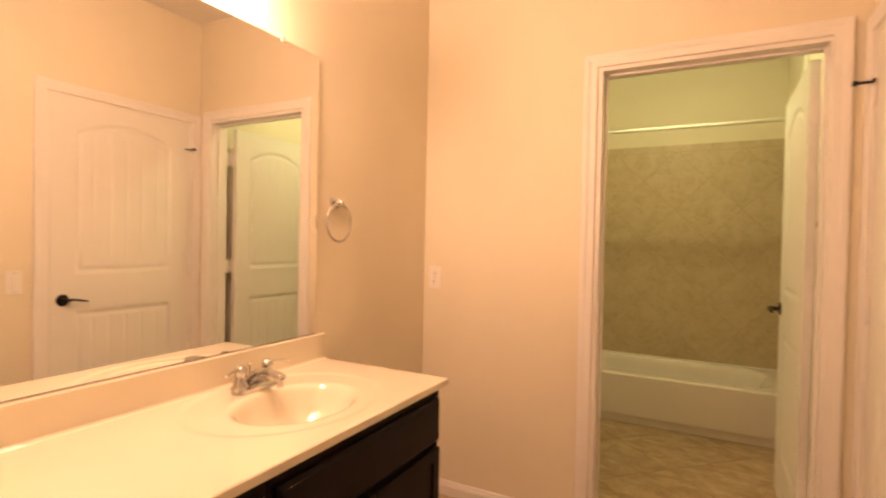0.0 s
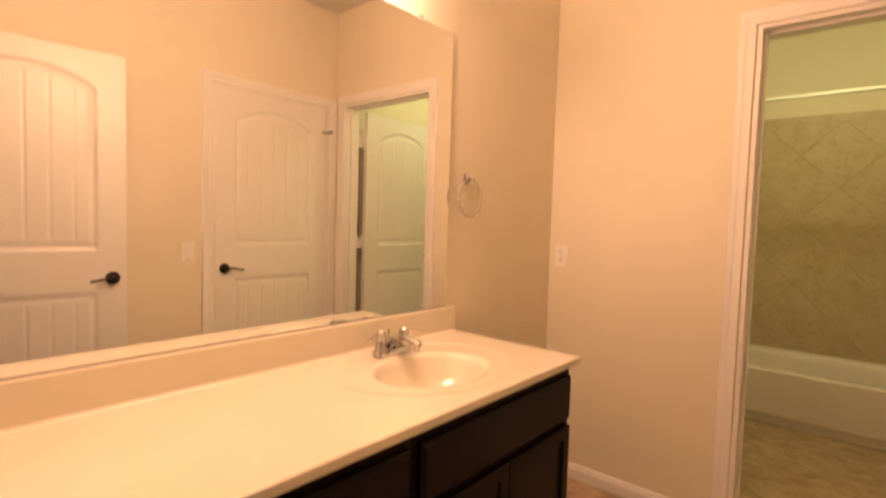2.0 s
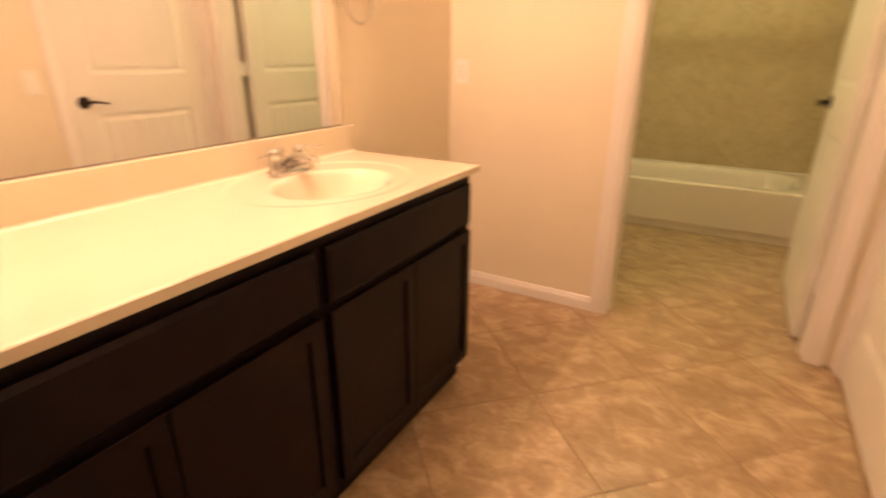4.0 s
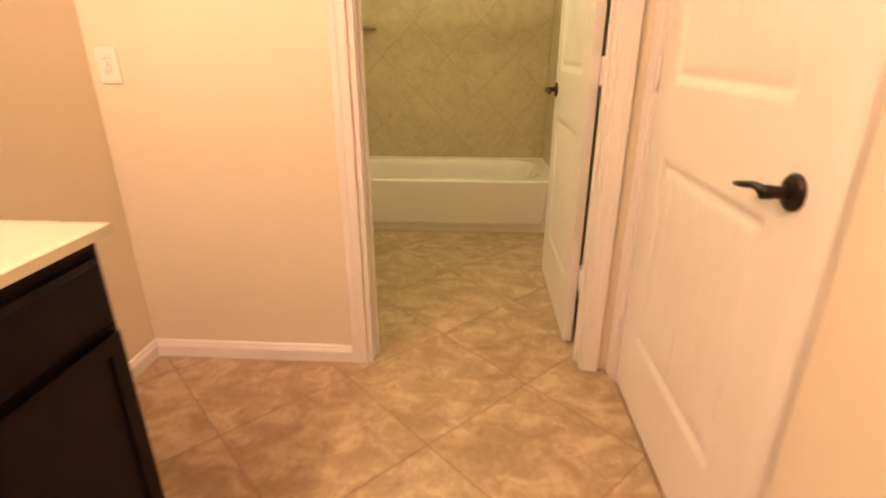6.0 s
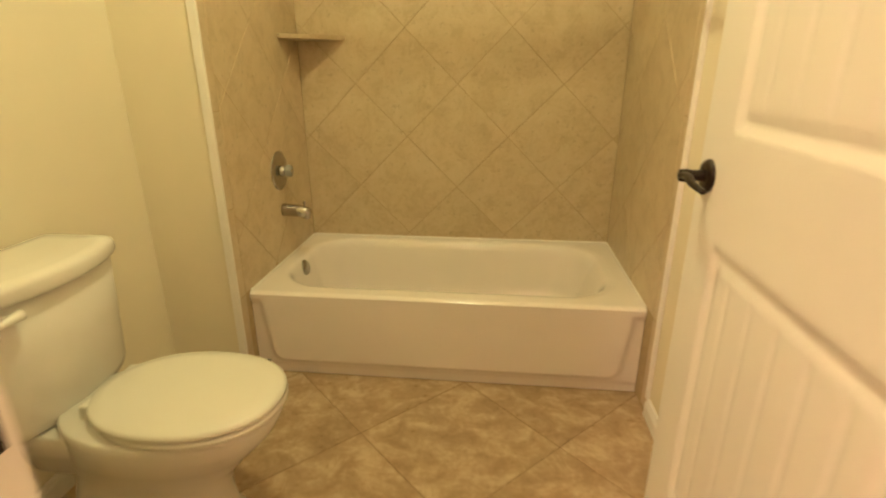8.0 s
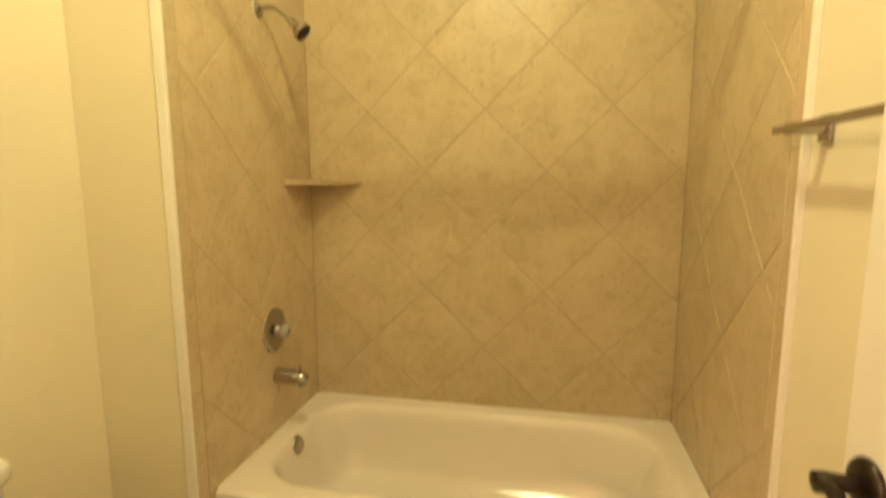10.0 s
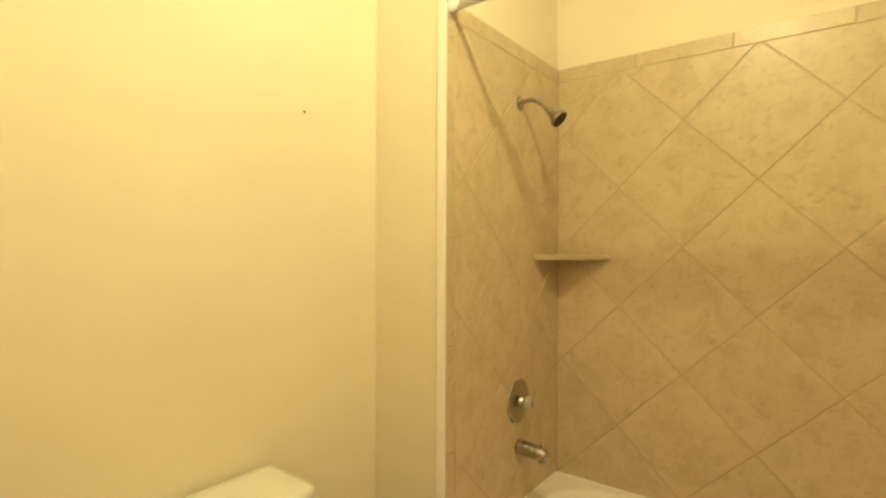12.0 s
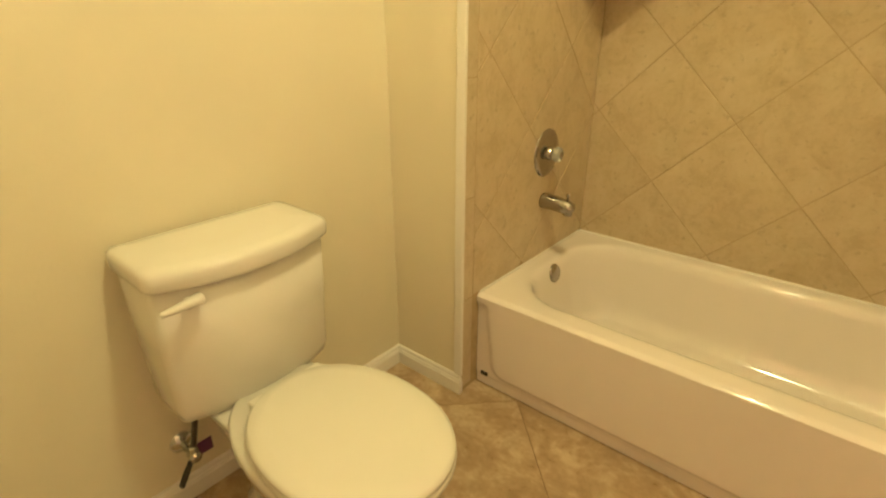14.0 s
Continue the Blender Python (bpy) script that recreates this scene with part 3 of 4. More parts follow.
def towel_ring():
    y, z = -0.735, 1.445
    e = empty("towel_ring", (0.0, y, z), "chrome towel ring on the beige wall", "towel ring")
    mx = Matrix.Translation((0.001, y, z)) @ Matrix.Rotation(math.pi / 2, 4, "Y")
    part("mount", boxes((0.0005, 0.012, y - 0.021, y + 0.021, z - 0.021, z + 0.021), bevel=0.004), CHROME, e)
    part("post", boxes((0.010, 0.048, y - 0.011, y + 0.011, z - 0.013, z + 0.009), bevel=0.003), CHROME, e)
    R = 0.074
    pts = [(0.032, y + R * math.sin(a), z - 0.004 - R + R * math.cos(a)) for a in [2 * math.pi * k / 40 for k in range(41)]]
    part("ring", tube(pts, 0.0048, 10, cap=False), CHROME, e, "", True)
    settle(e)


towel_ring()


def wall_switch(loc, normal, label):
    """A plate with one rocker; normal: 'y-' or 'x-'."""
    e = empty("wall_switch", loc, label, "light switch")
    m = pose(*loc, 0, 0, 0 if normal == "y-" else -90)
    a = part("plate", boxes((-0.036, 0.036, -0.006, -0.0003, -0.058, 0.058), bevel=0.0025), PLATE, e)
    b = part("rocker", boxes((-0.016, 0.016, -0.010, -0.005, -0.033, 0.033), bevel=0.002), PLATE, e)
    s1 = [part("screw", lathe([(0, 0.0072), (0.003, 0.0068), (0.0033, 0.006)], Matrix.Translation((0, 0, z)) @ Matrix.Rotation(math.pi / 2, 4, "X"), 8), NICKEL, e) for z in (-0.048, 0.048)]
    e.matrix_basis = m


def wall_outlet(loc, label):
    """A plate with two receptacle faces, slots and a centre screw, facing -y."""
    e = empty("wall_outlet", loc, label, "power outlet")
    part("plate", boxes((-0.036, 0.036, -0.006, -0.0003, -0.058, 0.058), bevel=0.0025), PLATE, e)
    turn = Matrix.Rotation(math.pi / 2, 4, "X")
    for z in (-0.0195, 0.0195):
        f = part("receptacle", lathe([(0, 0.0085), (0.0155, 0.0085), (0.017, 0.0075), (0.017, 0.005)], Matrix.Translation((0, 0, z)) @ turn, 20), PLATE, e)
        for x, h in ((-0.0064, 0.0045), (0.0064, 0.0037)):
            part("slot", boxes((x - 0.0013, x + 0.0013, -0.0089, -0.0083, z + 0.002 - h, z + 0.002 + h)), DARK, f, "dark slot")
        part("ground_hole", lathe([(0, 0.0089), (0.0026, 0.0089), (0.0026, 0.0083)], Matrix.Translation((0, 0, z - 0.0085)) @ turn, 10), DARK, f, "dark round hole")
    part("screw", lathe([(0, 0.0074), (0.003, 0.007), (0.0033, 0.006)], Matrix.Translation((0, 0, 0)) @ turn, 8), NICKEL, e)
    e.matrix_basis = pose(*loc)


wall_outlet((0.068, 0.0, 1.113), "white duplex power outlet on the partition wall")
wall_switch((EAST, -1.055, 1.045), "x-", "white single rocker switch beside the closet door")


# ---- tub room ----
def bathtub():
    x0, x1, y0, y1, zr = 0.301, 1.809, TUB_Y, 2.319, TUB_Z
    e = empty("bathtub", ((x0 + x1) / 2, (y0 + y1) / 2, 0), "white enamel alcove bathtub with front apron", "bathtub")
    nx, ny = 150, 80
    X, Y = np.meshgrid(np.linspace(x0, x1, nx + 1), np.linspace(y0, y1, ny + 1))
    bx0, bx1, by0, by1, rad = x0 + 0.066, x1 - 0.085, y0 + 0.085, y1 - 0.06, 0.20
    cx, cy = (bx0 + bx1) / 2, (by0 + by1) / 2
    qx, qy = np.abs(X - cx) - (bx1 - bx0) / 2 + rad, np.abs(Y - cy) - (by1 - by0) / 2 + rad
    d = -(np.hypot(np.maximum(qx, 0), np.maximum(qy, 0)) + np.minimum(np.maximum(qx, qy), 0) - rad)
    slope = 1 + 1.5 * np.clip((X - cx) / (bx1 - cx), 0, 1) ** 3
    s = d / slope
    drop = np.interp(s, [-0.02, 0.0, 0.006, 0.015, 0.03, 0.05, 0.07, 0.09, 0.11, 0.14, 0.18, 0.26], [0, 0.003, 0.012, 0.045, 0.13, 0.22, 0.262, 0.285, 0.296, 0.304, 0.308, 0.310])
    drop[d < -0.02] = 0
    Z = zr - drop - np.interp(Y - y0, [0, 0.004, 0.012], [0.010, 0.003, 0.0])
    v = np.stack([X, Y, Z], -1).reshape(-1, 3)
    i = np.arange(ny)[:, None] * (nx + 1) + np.arange(nx)[None]
    f = np.stack([i, i + 1, i + nx + 2, i + nx + 1], -1).reshape(-1, 4)
    me = bpy.data.meshes.new("basin")
    me.from_pydata(v.tolist(), [], f.tolist())
    me.materials.append(ENAMEL)
    me.shade_smooth()
    ob = new("basin", me)
    ob.parent = e
    # apron with a pressed panel and a stepped foot
    nx, nz = 150, 60
    X, Zz = np.meshgrid(np.linspace(x0, x1, nx + 1), np.linspace(0, zr - 0.010, nz + 1))
    px, pz = np.abs(X - (x0 + x1) / 2) - (x1 - x0) / 2 + 0.055 + np.interp(Zz, [0, 0.3], [0.02, -0.02]) , 0.052 - Zz
    r = 0.05
    sd = np.hypot(np.maximum(px + r, 0), np.maximum(pz + r, 0)) + np.minimum(np.maximum(px + r, pz + r), 0) - r
    Yy = y0 + np.interp(sd, [-0.012, 0.0, 0.006], [0.0, 0.007, 0.010]) + np.interp(Zz, [0, 0.034, 0.040, 1], [0.004, 0.004, 0, 0])
    Yy = np.where(Zz > zr - 0.05, np.interp(Zz, [zr - 0.05, zr - 0.03], [0, 1]) * (y0 - Yy) + Yy, Yy)
    v = np.stack([X, Yy, Zz], -1).reshape(-1, 3)
    i = np.arange(nz)[:, None] * (nx + 1) + np.arange(nx)[None]
    f = np.stack([i, i + 1, i + nx + 2, i + nx + 1], -1).reshape(-1, 4)
    me = bpy.data.meshes.new("apron")
    me.from_pydata(v.tolist(), [], f.tolist())
    me.materials.append(ENAMEL)
    me.shade_smooth()
    ap = new("apron", me)
    ap.parent = e
    mx = Matrix.Translation((0.381, 1.955, 0.315)) @ Matrix.Rotation(radians(75), 4, "Y")
    part("overflow_plate", lathe([(0, 0.013), (0.012, 0.012), (0.030, 0.009), (0.036, 0.003), (0.036, -0.004)], mx), NICKEL, e, "round chrome overflow plate", True)
    part("drain", lathe([(0, 0.004), (0.025, 0.006), (0.034, 0.002), (0.034, -0.002)], Matrix.Translation((0.60, 1.955, 0.0515))), NICKEL, e, "chrome tub drain", True)
    part("caulk", boxes((x0 + 0.004, x1 - 0.004, y1 - 0.005, y1 + 0.0005, zr - 0.001, zr + 0.006), bevel=0.0015), TRIM, e, "white caulk bead")
    part("caulk", boxes((x0 - 0.0005, x0 + 0.0045, y0 + 0.012, y1 - 0.005, zr - 0.001, zr + 0.006), bevel=0.0015), TRIM, e, "white caulk bead")
    part("caulk", boxes((x1 - 0.0045, x1 + 0.0005, y0 + 0.012, y1 - 0.005, zr - 0.001, zr + 0.006), bevel=0.0015), TRIM, e, "white caulk bead")
    part("sticker", boxes((0.322, 0.350, TUB_Y + 0.006, TUB_Y + 0.0095, 0.040, 0.054)), DARK, e, "small dark maker's label")
    settle(e)


bathtub()


def tub_valve():
    y, z, x = 1.968, 0.762, TILE_L
    e = empty("tub_valve", (x, y, z), "chrome shower valve with clear knob", "shower valve")
    mx = Matrix.Translation((x, y, z)) @ Matrix.Rotation(math.pi / 2, 4, "Y")
    part("escutcheon", lathe([(0, 0.012), (0.03, 0.012), (0.05, 0.010), (0.078, 0.006), (0.086, 0.001), (0.086, -0.001)], mx, 36), NICKEL, e, "", True)
    part("sleeve", lathe([(0.024, 0.010), (0.022, 0.028), (0.016, 0.032), (0, 0.032)], mx), NICKEL, e, "", True)
    bm = lathe([(0.012, 0.030), (0.024, 0.034), (0.028, 0.044), (0.026, 0.054), (0.017, 0.059), (0, 0.059)], mx, 10)
    k = part("knob", bm, ACRYLIC, e, "clear acrylic faceted knob")
    part("cap", lathe([(0, 0.062), (0.010, 0.061), (0.011, 0.057)], mx, 14), NICKEL, k, "", True)
    settle(e)
    z = 0.585
    e = empty("tub_spout", (x, y, z), "chrome tub spout on tiled wall", "spout")
    body = part("body", tube([(x + 0.001, y, z), (x + 0.01, y, z), (x + 0.05, y, z - 0.001), (x + 0.10, y, z - 0.006), (x + 0.118, y, z - 0.012), (x + 0.124, y, z - 0.016)], [0.029, 0.029, 0.028, 0.026, 0.022, 0.012], 22), NICKEL, e, "", True)
    part("outlet", lathe([(0.015, -0.036), (0.017, -0.034), (0.018, -0.01)], Matrix.Translation((x + 0.104, y, z))), NICKEL, e, "", True)
    part("diverter", lathe([(0.004, 0.018), (0.004, 0.032), (0.007, 0.034), (0.006, 0.042), (0, 0.043)], Matrix.Translation((x + 0.100, y, z))), NICKEL, e, "", True)
    settle(e)
    z = 1.915
    e = empty("shower_head", (x, y, z), "chrome shower arm and head on tiled wall", "shower head")
    mx = Matrix.Translation((x, y, z)) @ Matrix.Rotation(math.pi / 2, 4, "Y")
    part("flange", lathe([(0, 0.012), (0.014, 0.011), (0.026, 0.006), (0.030, 0.0)], mx), NICKEL, e, "", True)
    part("arm", tube(bend([(x, y, z), (x + 0.05, y, z + 0.004), (x + 0.085, y, z - 0.012), (x + 0.118, y, z - 0.042)]), 0.0085), NICKEL, e, "", True)
    hm = look((x + 0.112, y, z - 0.036), (x + 0.200, y, z - 0.118)) @ Matrix.Rotation(math.pi, 4, "X")
    hd = part("head", lathe([(0.011, 0), (0.013, 0.012), (0.016, 0.020), (0.014, 0.030), (0.020, 0.040), (0.030, 0.058), (0.034, 0.064), (0.034, 0.074), (0.030, 0.076)], hm), NICKEL, e, "", True)
    part("spray_face", lathe([(0, 0.0755), (0.022, 0.0755), (0.0305, 0.0745)], hm), DARK, hd, "dark spray face", True)
    settle(e)


tub_valve()


def corner_shelf():
    x, y, z, s = TILE_L, TILE_B, 1.318, 0.232
    bm = bmesh.new()
    ring = [(x, y), (x + s, y), (x + s, y - 0.012), (x + 0.012, y - s), (x, y - s)]
    a = [bm.verts.new((*p, z - 0.011)) for p in ring]
    b = [bm.verts.new((*p, z + 0.009)) for p in ring]
    bm.faces.new(a[::-1])
    bm.faces.new(b)
    for k in range(5):
        bm.faces.new((a[k], a[(k + 1) % 5], b[(k + 1) % 5], b[k]))
    bmesh.ops.recalc_face_normals(bm, faces=bm.faces)
    bmesh.ops.bevel(bm, geom=list(bm.edges), offset=0.003, segments=2, affect="EDGES")
    e = empty("corner_shelf", (x, y, z), "beige stone corner shelf in the tub alcove", "shelf")
    part("slab", bm, TILE_W, e)
    settle(e)


corner_shelf()


def curtain_rod():
    y, z = 1.520, 2.115
    e = empty("curtain_rod", (1.05, y, z), "white straight shower curtain rod across the tub", "curtain rod")
    part("tube", tube([(TILE_L + 0.002, y, z), (1.05, y, z), (TILE_R - 0.002, y, z)], 0.0125, 18), TRIM, e, "", True)
    for x, s in ((TILE_L, 1), (TILE_R, -1)):
        mx = Matrix.Translation((x, y, z)) @ Matrix.Rotation(s * math.pi / 2, 4, "Y")
        part("flange", lathe([(0, 0.0), (0.022, 0.0), (0.022, 0.008), (0.016, 0.012), (0.0155, 0.032), (0.0125, 0.033)], mx), TRIM, e, "", True)
    settle(e)


curtain_rod()


def towel_bar():
    ya, yb, z, x = 1.375, 0.80, 1.424, EAST
    e = empty("towel_bar", (x, (ya + yb) / 2, z), "brushed chrome towel bar on the wall", "towel bar")
    for y in (ya, yb):
        p = part("post", boxes((x - 0.075, x - 0.008, y - 0.010, y + 0.010, z - 0.012, z + 0.012), bevel=0.003), NICKEL, e)
        part("mount", boxes((x - 0.010, x - 0.0005, y - 0.022, y + 0.022, z - 0.026, z + 0.026), bevel=0.003), NICKEL, p)
    part("bar", boxes((x - 0.080, x - 0.066, yb - 0.05, ya + 0.05, z - 0.008, z + 0.008), bevel=0.002), NICKEL, e)
    settle(e)


towel_bar()


def toilet():
    yc = 0.850
    e = empty("toilet", (0.35, yc, 0), "white two-piece porcelain toilet with closed lid", "toilet")
    def loft(sections, n=44, cap=True):
        """sections: (z, x_back, x_front, half_width, squareness); rounded loops joined upward."""
        bm = bmesh.new()
        rings = []
        for z, xb, xf, hw, sq in sections:
            ring = []
            for k in range(n):
                a = 2 * math.pi * k / n
                c, s = math.cos(a), math.sin(a)
                p = 2.0 / sq
                ring.append(bm.verts.new(((xb + xf) / 2 + (xf - xb) / 2 * math.copysign(abs(c) ** p, c), yc + hw * math.copysign(abs(s) ** p, s), z)))
            rings.append(ring)
        for a, b in zip(rings, rings[1:]):
            for k in range(n):
                bm.faces.new((a[k], a[(k + 1) % n], b[(k + 1) % n], b[k]))
        if cap:
            bm.faces.new(rings[0][::-1])
            bm.faces.new(rings[-1])
        return bm
    part("pedestal", loft([(0.0, 0.10, 0.585, 0.112, 2.8), (0.02, 0.10, 0.585, 0.112, 2.8), (0.05, 0.12, 0.570, 0.098, 2.6), (0.14, 0.14, 0.565, 0.092, 2.4), (0.20, 0.15, 0.595, 0.108, 2.3), (0.27, 0.16, 0.660, 0.145, 2.2), (0.33, 0.18, 0.712, 0.172, 2.2), (0.365, 0.18, 0.728, 0.180, 2.2), (0.385, 0.18, 0.730, 0.181, 2.2), (0.392, 0.19, 0.722, 0.175, 2.2)]), PORCELAIN, e, "", True)
    part("deck", loft([(0.22, 0.06, 0.34, 0.095, 4), (0.32, 0.05, 0.37, 0.125, 4.5), (0.358, 0.045, 0.385, 0.136, 5), (0.365, 0.05, 0.38, 0.131, 5)]), PORCELAIN, e, "", True)
    part("seat", loft([(0.393, 0.292, 0.736, 0.177, 2.15), (0.396, 0.289, 0.742, 0.182, 2.15), (0.406, 0.289, 0.742, 0.182, 2.15), (0.411, 0.293, 0.737, 0.178, 2.15)]), SEATPLASTIC, e, "", True)
    part("lid", loft([(0.4125, 0.276, 0.736, 0.178, 2.15), (0.416, 0.272, 0.742, 0.182, 2.15), (0.425, 0.272, 0.741, 0.181, 2.15), (0.431, 0.278, 0.732, 0.173, 2.15), (0.433, 0.30, 0.69, 0.14, 2.1), (0.434, 0.40, 0.60, 0.07, 2.0)]), SEATPLASTIC, e, "", True)
    for s in (-1, 1):
        part("seat_hinge", boxes((0.278, 0.304, yc + s * 0.075 - 0.02, yc + s * 0.075 + 0.02, 0.362, 0.428), bevel=0.005), SEATPLASTIC, e)
    def tank_ring(z, xb, xf, hw, bow, n=14):
        pts = []
        for k in range(n + 1):
            u = (-1 + 2 * k / n) * 0.93
            pts.append((xf + bow * (1 - u * u), u * hw))
        cx = xf + bow * (1 - 0.93 ** 2)
        side = [(cx - 0.004, 0.965 * hw), (cx - 0.013, 0.990 * hw), (cx - 0.028, hw), ((xb + cx) / 2, hw), (xb + 0.024, hw), (xb + 0.008, 0.985 * hw), (xb, 0.95 * hw)]
        pts += side + [(x, -y) for x, y in side[::-1]]
        return [(x, yc + y, z) for x, y in pts]
    def tank_mesh(rings):
        bm = bmesh.new()
        rs = [[bm.verts.new(p) for p in r] for r in rings]
        n = len(rs[0])
        for a, b in zip(rs, rs[1:]):
            for k in range(n):
                bm.faces.new((a[k], a[(k + 1) % n], b[(k + 1) % n], b[k]))
        bm.faces.new(rs[0][::-1])
        bm.faces.new(rs[-1])
        return bm
    tk = part("tank", tank_mesh([tank_ring(0.364, 0.07, 0.145, 0.170, 0.034), tank_ring(0.367, 0.052, 0.165, 0.186, 0.040), tank_ring(0.374, 0.042, 0.176, 0.194, 0.044), tank_ring(0.40, 0.034, 0.182, 0.198, 0.046), tank_ring(0.56, 0.028, 0.191, 0.202, 0.050), tank_ring(0.708, 0.022, 0.198, 0.204, 0.052)]), PORCELAIN, e, "", True)
    part("tank_lid", tank_mesh([tank_ring(0.710, 0.018, 0.202, 0.206, 0.054), tank_ring(0.713, 0.013, 0.209, 0.211, 0.055), tank_ring(0.720, 0.012, 0.212, 0.213, 0.055), tank_ring(0.742, 0.012, 0.212, 0.213, 0.055), tank_ring(0.750, 0.013, 0.209, 0.211, 0.055), tank_ring(0.756, 0.018, 0.202, 0.205, 0.054), tank_ring(0.7595, 0.028, 0.186, 0.190, 0.050), tank_ring(0.761, 0.06, 0.14, 0.14, 0.035)]), PORCELAIN, e, "", True)
    y = yc - 0.160
    hd = part("flush_pivot", lathe([(0.011, 0), (0.011, 0.020), (0.008, 0.024), (0, 0.024)], Matrix.Translation((0.222, y + 0.012, 0.680)) @ Matrix.Rotation(math.pi / 2, 4, "Y")), PORCELAIN, tk, "", True)
    lv = bend([(0.238, y + 0.034, 0.684), (0.242, y + 0.008, 0.684), (0.239, y - 0.018, 0.680), (0.233, y - 0.042, 0.676)])
    n = len(lv)
    part("flush_lever", tube(lv, [0.0145 - 0.0085 * (i / n) ** 0.8 for i in range(n)], 14, flat=0.95), PORCELAIN, e, "white tapered flush lever", True)
    for s in (-1, 1):
        part("floor_bolt_cap", lathe([(0.013, 0), (0.012, 0.012), (0.006, 0.018), (0, 0.019)], Matrix.Translation((0.36, yc + s * 0.118, 0.0)), 14), PORCELAIN, e, "", True)
    settle(e)


toilet()


def supply_valve():
    y, z = 0.690, 0.185
    e = empty("supply_valve", (0.0, y, z), "toilet shut-off valve with dark hose and purple tag", "valve")
    mx = Matrix.Translation((0.0005, y, z)) @ Matrix.Rotation(math.pi / 2, 4, "Y")
    part("wall_flange", lathe([(0.030, 0), (0.028, 0.005), (0.012, 0.010), (0.009, 0.012)], mx), CHROME, e, "", True)
    part("stub", lathe([(0.009, 0.004), (0.009, 0.06), (0.014, 0.062), (0.014, 0.085), (0, 0.086)], mx), CHROME, e, "", True)
    part("handle", tube([(0.073, y - 0.012, z - 0.012), (0.073, y - 0.034, z - 0.048), (0.073, y - 0.046, z - 0.068)], [0.009, 0.011, 0.010], flat=0.6), DARK, e, "dark valve handle", True)
    part("hose", tube(bend([(0.073, y, z + 0.012), (0.078, y + 0.008, z + 0.06), (0.098, y + 0.012, z + 0.12), (0.108, y + 0.014, z + 0.200)]), 0.0075), HOSE, e, "dark braided supply hose", True)
    part("nut", lathe([(0.012, 0), (0.012, 0.018), (0.008, 0.022)], Matrix.Translation((0.073, y, z + 0.010)), 6), CHROME, e)
    part("tag", boxes((0.060, 0.064, y + 0.012, y + 0.052, z - 0.018, z + 0.020), bevel=0.001), PURPLE, e, "purple and pink paper tag")
    settle(e)


supply_valve()


def ceiling_lamp():
    x, y = 1.02, 0.97
    e = empty("ceiling_lamp", (x, y, H), "lit frosted glass flush ceiling lamp", "ceiling lamp")
    part("pan", lathe([(0, 0), (0.085, 0), (0.085, -0.016), (0.062, -0.024)], Matrix.Translation((x, y, H - 0.0005))), CHROME, e, "", True)
    part("dome", lathe([(0.060, -0.022), (0.059, -0.045), (0.048, -0.068), (0.028, -0.082), (0, -0.087)], Matrix.Translation((x, y, H))), DOME, e, "glowing frosted dome", True)
    settle(e)


ceiling_lamp()

# rounded wall edge catching light, put in as strips of whiter paint
structure("lit_tile_edge", boxes((0.274, 0.3045, 1.482, 1.4935, 0.072, H), bevel=0.002), TRIM, "white corner strip along the tile edge, standing in for the lit wall edge", category="trim")
structure("lit_tile_edge", boxes((1.804, EAST, 1.4375, 1.4495, 0.072, H), bevel=0.002), TRIM, "white corner strip along the tile edge, standing in for the lit wall edge", category="trim")
nail = tagged(link("nail_hole", lathe([(0, 0.0012), (0.0035, 0.001), (0.0045, 0.0)], Matrix.Translation((0.0, 1.188, 1.765)) @ Matrix.Rotation(math.pi / 2, 4, "Y"), 12), DARK), "small dark nail mark in the wall paint", "wall mark", "", "structure")


# ---- tiles ----
def clip_poly(poly, axis, value, keep_less):
    out = []
    for i, p in enumerate(poly):
        q = poly[(i + 1) % len(poly)]
        a, b = (p[axis] <= value) == keep_less or p[axis] == value, (q[axis] <= value) == keep_less or q[axis] == value
        if a:
            out.append(p)
        if a != b:
            t = (value - p[axis]) / (q[axis] - p[axis])
            out.append((p[0] + t * (q[0] - p[0]), p[1] + t * (q[1] - p[1])))
    return out


def area(poly):
    return abs(sum(p[0] * q[1] - q[0] * p[1] for p, q in zip(poly, poly[1:] + poly[:1]))) / 2


def tile_piece(poly, to3, normal, depth, material, parent, name="tile", lift=0.0):
    """A tile with an eased edge: poly in the surface's own two axes, to3 lays it in the world."""
    c = (sum(p[0] for p in poly) / len(poly), sum(p[1] for p in poly) / len(poly))
    o, n = Vector(to3(*c)), Vector(normal)
    bm = bmesh.new()
    e = 0.0012
    def ring(s, h):
        out = []
        for p in poly:
            d = math.hypot(p[0] - c[0], p[1] - c[1])
            k = max(0.0, 1 - s / max(d, 1e-4))
            out.append(bm.verts.new(Vector(to3(c[0] + (p[0] - c[0]) * k, c[1] + (p[1] - c[1]) * k)) - o + n * h))
        return out
    r = [ring(0, -depth), ring(0, -e + lift), ring(e * 1.6, lift)]
    m = len(poly)
    for a, b in zip(r, r[1:]):
        for i in range(m):
            bm.faces.new((a[i], a[(i + 1) % m], b[(i + 1) % m], b[i]))
    bm.faces.new(r[-1])
    bmesh.ops.recalc_face_normals(bm, faces=bm.faces)
    ob = link(name, bm, material, parent)
    ob.location = o
    return ob


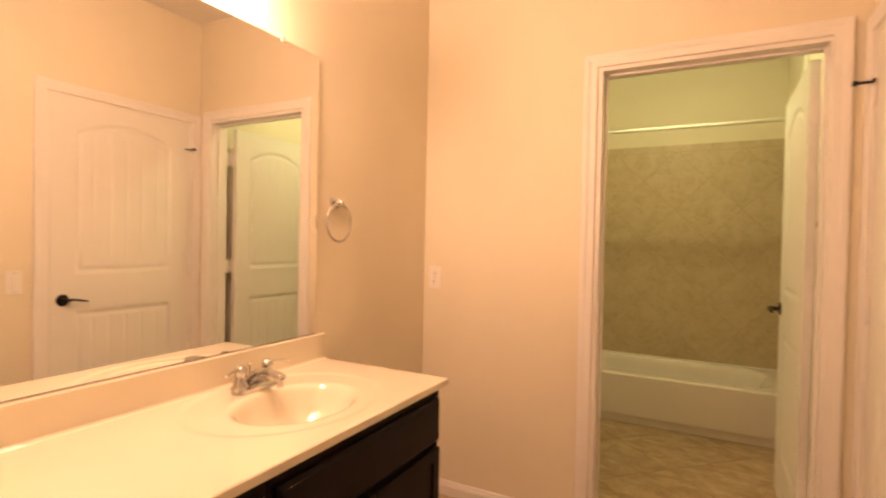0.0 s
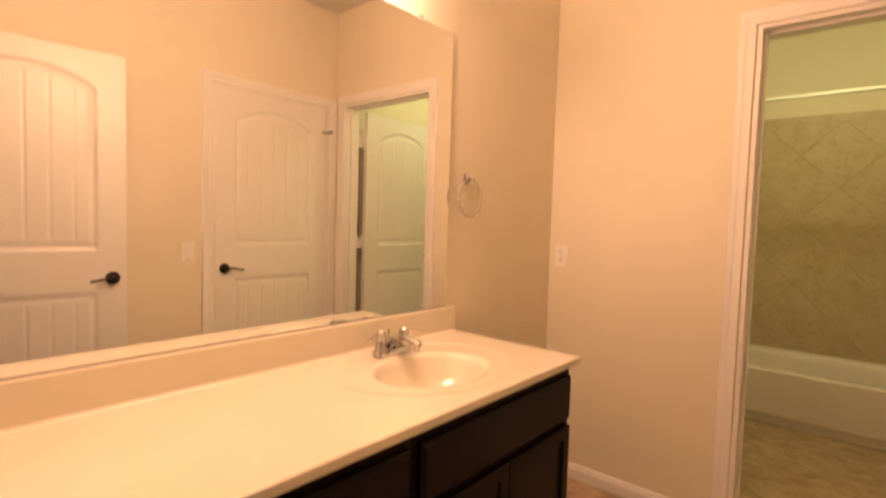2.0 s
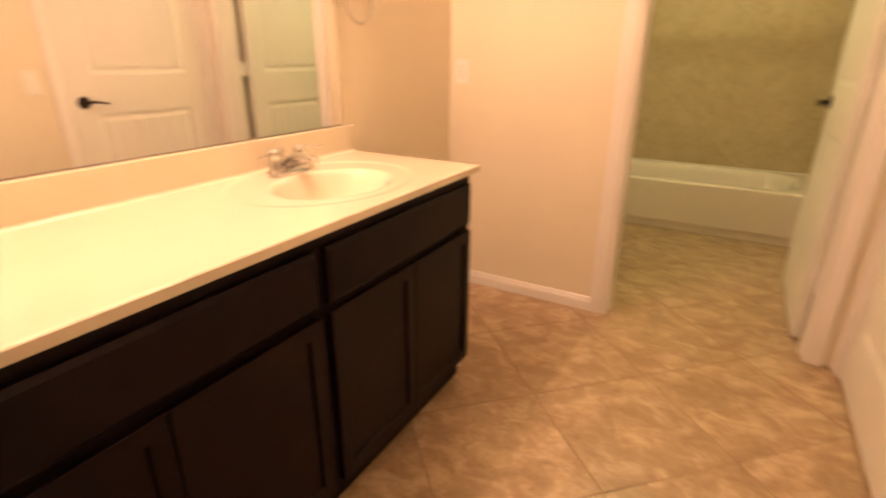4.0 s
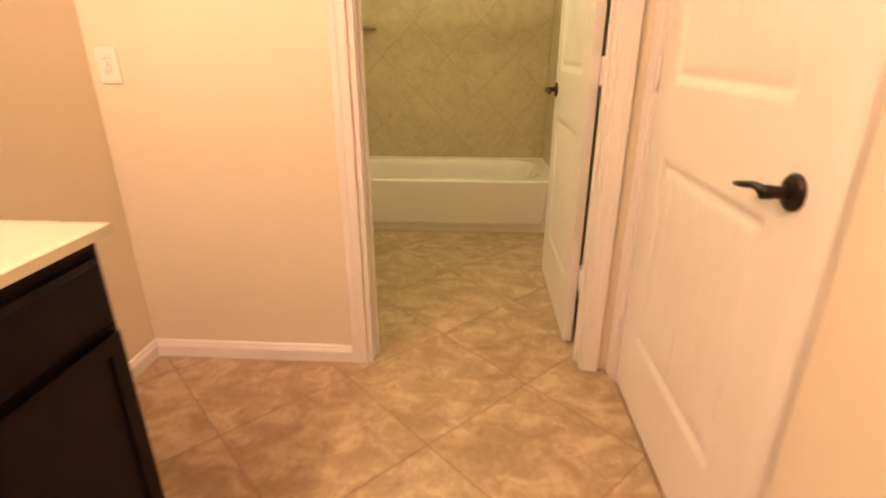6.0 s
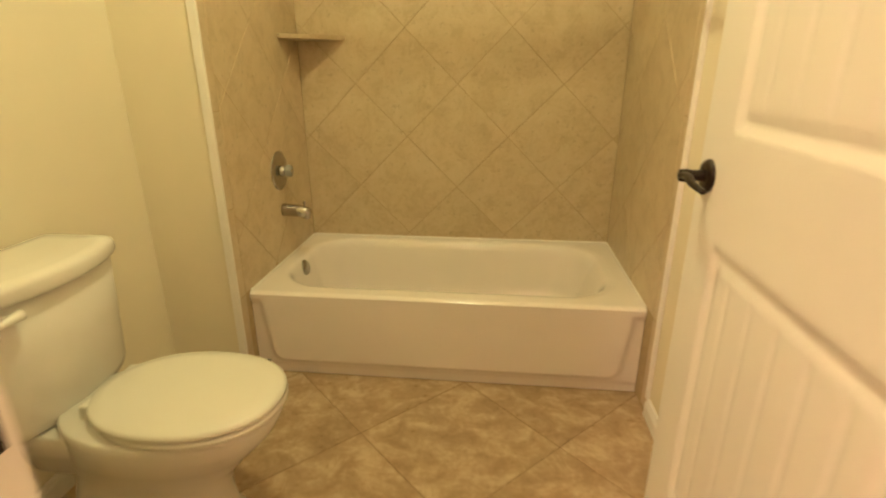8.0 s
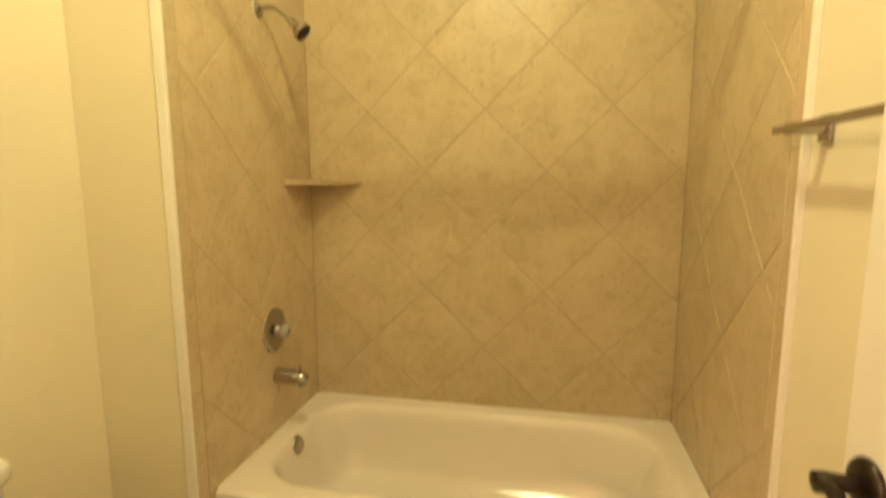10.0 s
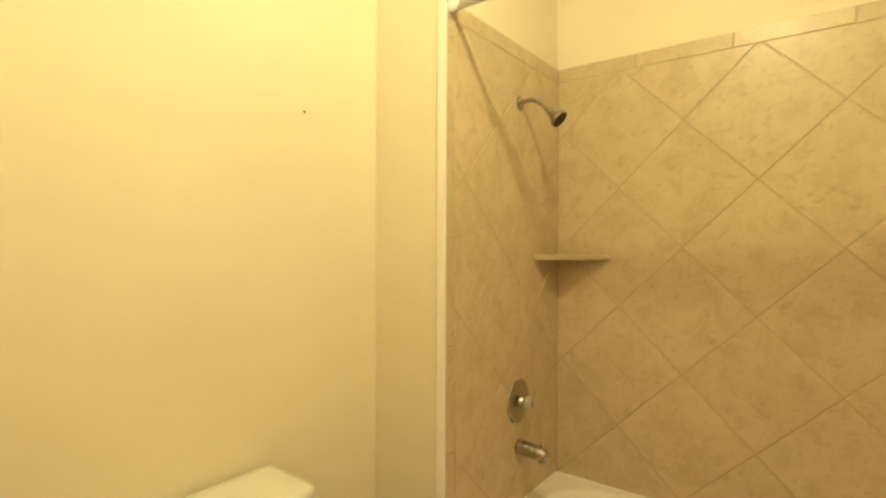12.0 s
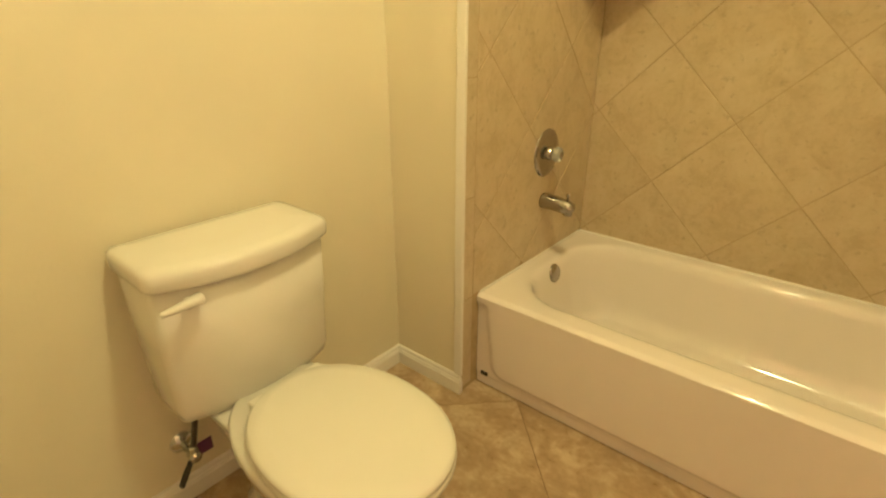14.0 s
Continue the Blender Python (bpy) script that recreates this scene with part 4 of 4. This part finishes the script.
def diamonds(u0, u1, v0, v1, ou, ov, h, gap):
    """Square tiles set on their corners over a rectangle; (ou, ov) is a corner where four meet, h half their diagonal."""
    out = []
    for i in range(int((u0 - ou) / h) - 2, int((u1 - ou) / h) + 3):
        for j in range(int((v0 - ov) / h) - 2, int((v1 - ov) / h) + 3):
            if (i + j) % 2 == 0:
                continue
            cu, cv, k = ou + i * h, ov + j * h, h - gap * 0.7071
            poly = [(cu - k, cv), (cu, cv - k), (cu + k, cv), (cu, cv + k)]
            for ax, val, less in ((0, u0 + gap / 2, False), (0, u1 - gap / 2, True), (1, v0 + gap / 2, False), (1, v1 - gap / 2, True)):
                poly = clip_poly(poly, ax, val, less)
                if len(poly) < 3:
                    break
            if len(poly) >= 3 and area(poly) > 3e-4:
                out.append(poly)
    return out


def strip_tiles(u0, u1, v0, v1, along, start, pitch, gap):
    """A row of narrow border pieces; along: axis 0 or 1."""
    lo, hi = (u0, u1) if along == 0 else (v0, v1)
    k = math.floor((lo - start) / pitch)
    out = []
    while start + k * pitch < hi:
        a, b = max(lo, start + k * pitch) + gap / 2, min(hi, start + (k + 1) * pitch) - gap / 2
        if b - a > 0.012:
            out.append([(a, v0 + gap / 2), (b, v0 + gap / 2), (b, v1 - gap / 2), (a, v1 - gap / 2)] if along == 0 else [(u0 + gap / 2, a), (u1 - gap / 2, a), (u1 - gap / 2, b), (u0 + gap / 2, b)])
        k += 1
    return out


HALF, GAP = 0.2435, 0.0035
ZB, ZT0, ZT1 = TUB_Z + 0.002, 2.082, 2.14


def tiled_wall(name, backing, pieces, to3, normal, label):
    w = structure(name, backing, GROUT_W, label, category="tiled wall")
    for p in pieces:
        tile_piece(p, to3, normal, 0.006, TILE_W, w, "tile", random.uniform(-0.0006, 0.0006))
    return w


tiled_wall("tiled_wall_north", boxes((TILE_L - 0.008, TILE_R + 0.008, TILE_B + 0.0016, NORTH, 0.30, ZT1 - 0.002)),
           diamonds(TILE_L, TILE_R, ZB, ZT0, 1.055, 1.603, HALF, GAP) + strip_tiles(TILE_L, TILE_R, ZT0, ZT1, 0, 0.631, 0.344, GAP),
           lambda u, v: (u, TILE_B, v), (0, -1, 0), "beige stone-look tiles set diagonally above the tub")
tiled_wall("tiled_wall_west", boxes((WING_X, TILE_L - 0.0016, 1.496, TILE_B + 0.003, 0.0, ZT1 - 0.002)),
           diamonds(1.546, TILE_B, ZB, ZT0, 1.600, 1.112, HALF, GAP) + strip_tiles(1.546, TILE_B, ZT0, ZT1, 0, 1.78, 0.344, GAP) + strip_tiles(1.494, 1.546, 0.002, ZT1, 1, 0.36, 0.344, GAP),
           lambda u, v: (TILE_L, u, v), (1, 0, 0), "beige stone-look tiles on the shower wall")
tiled_wall("tiled_wall_east", boxes((TILE_R + 0.0016, EAST, 1.452, TILE_B + 0.003, 0.0, ZT1 - 0.002)),
           diamonds(1.502, TILE_B, ZB, ZT0, 1.588, 1.112, HALF, GAP) + strip_tiles(1.502, TILE_B, ZT0, ZT1, 0, 1.70, 0.344, GAP) + strip_tiles(1.450, 1.502, 0.002, ZT1, 1, 0.36, 0.344, GAP),
           lambda u, v: (TILE_R, u, v), (-1, 0, 0), "beige stone-look tiles at the tub end")

FP, FG = 0.478 / math.sqrt(2), 0.0042
FLOOR_U, FLOOR_V = 0.975, -0.174
fox, foy = (FLOOR_U - FLOOR_V) / math.sqrt(2), (FLOOR_U + FLOOR_V) / math.sqrt(2)
FH = 0.478 / math.sqrt(2)
for zone in ((0.0, EAST, -2.9, 1.58), (EAST, 1.94, CY0, CY1)):
    for poly in diamonds(zone[0], zone[1], zone[2], zone[3], fox, foy, FH, FG):
        tile_piece(poly, lambda u, v: (u, v, 0.0), (0, 0, 1), 0.005, TILE_F, floor, "tile", random.uniform(-0.0005, 0.0003))
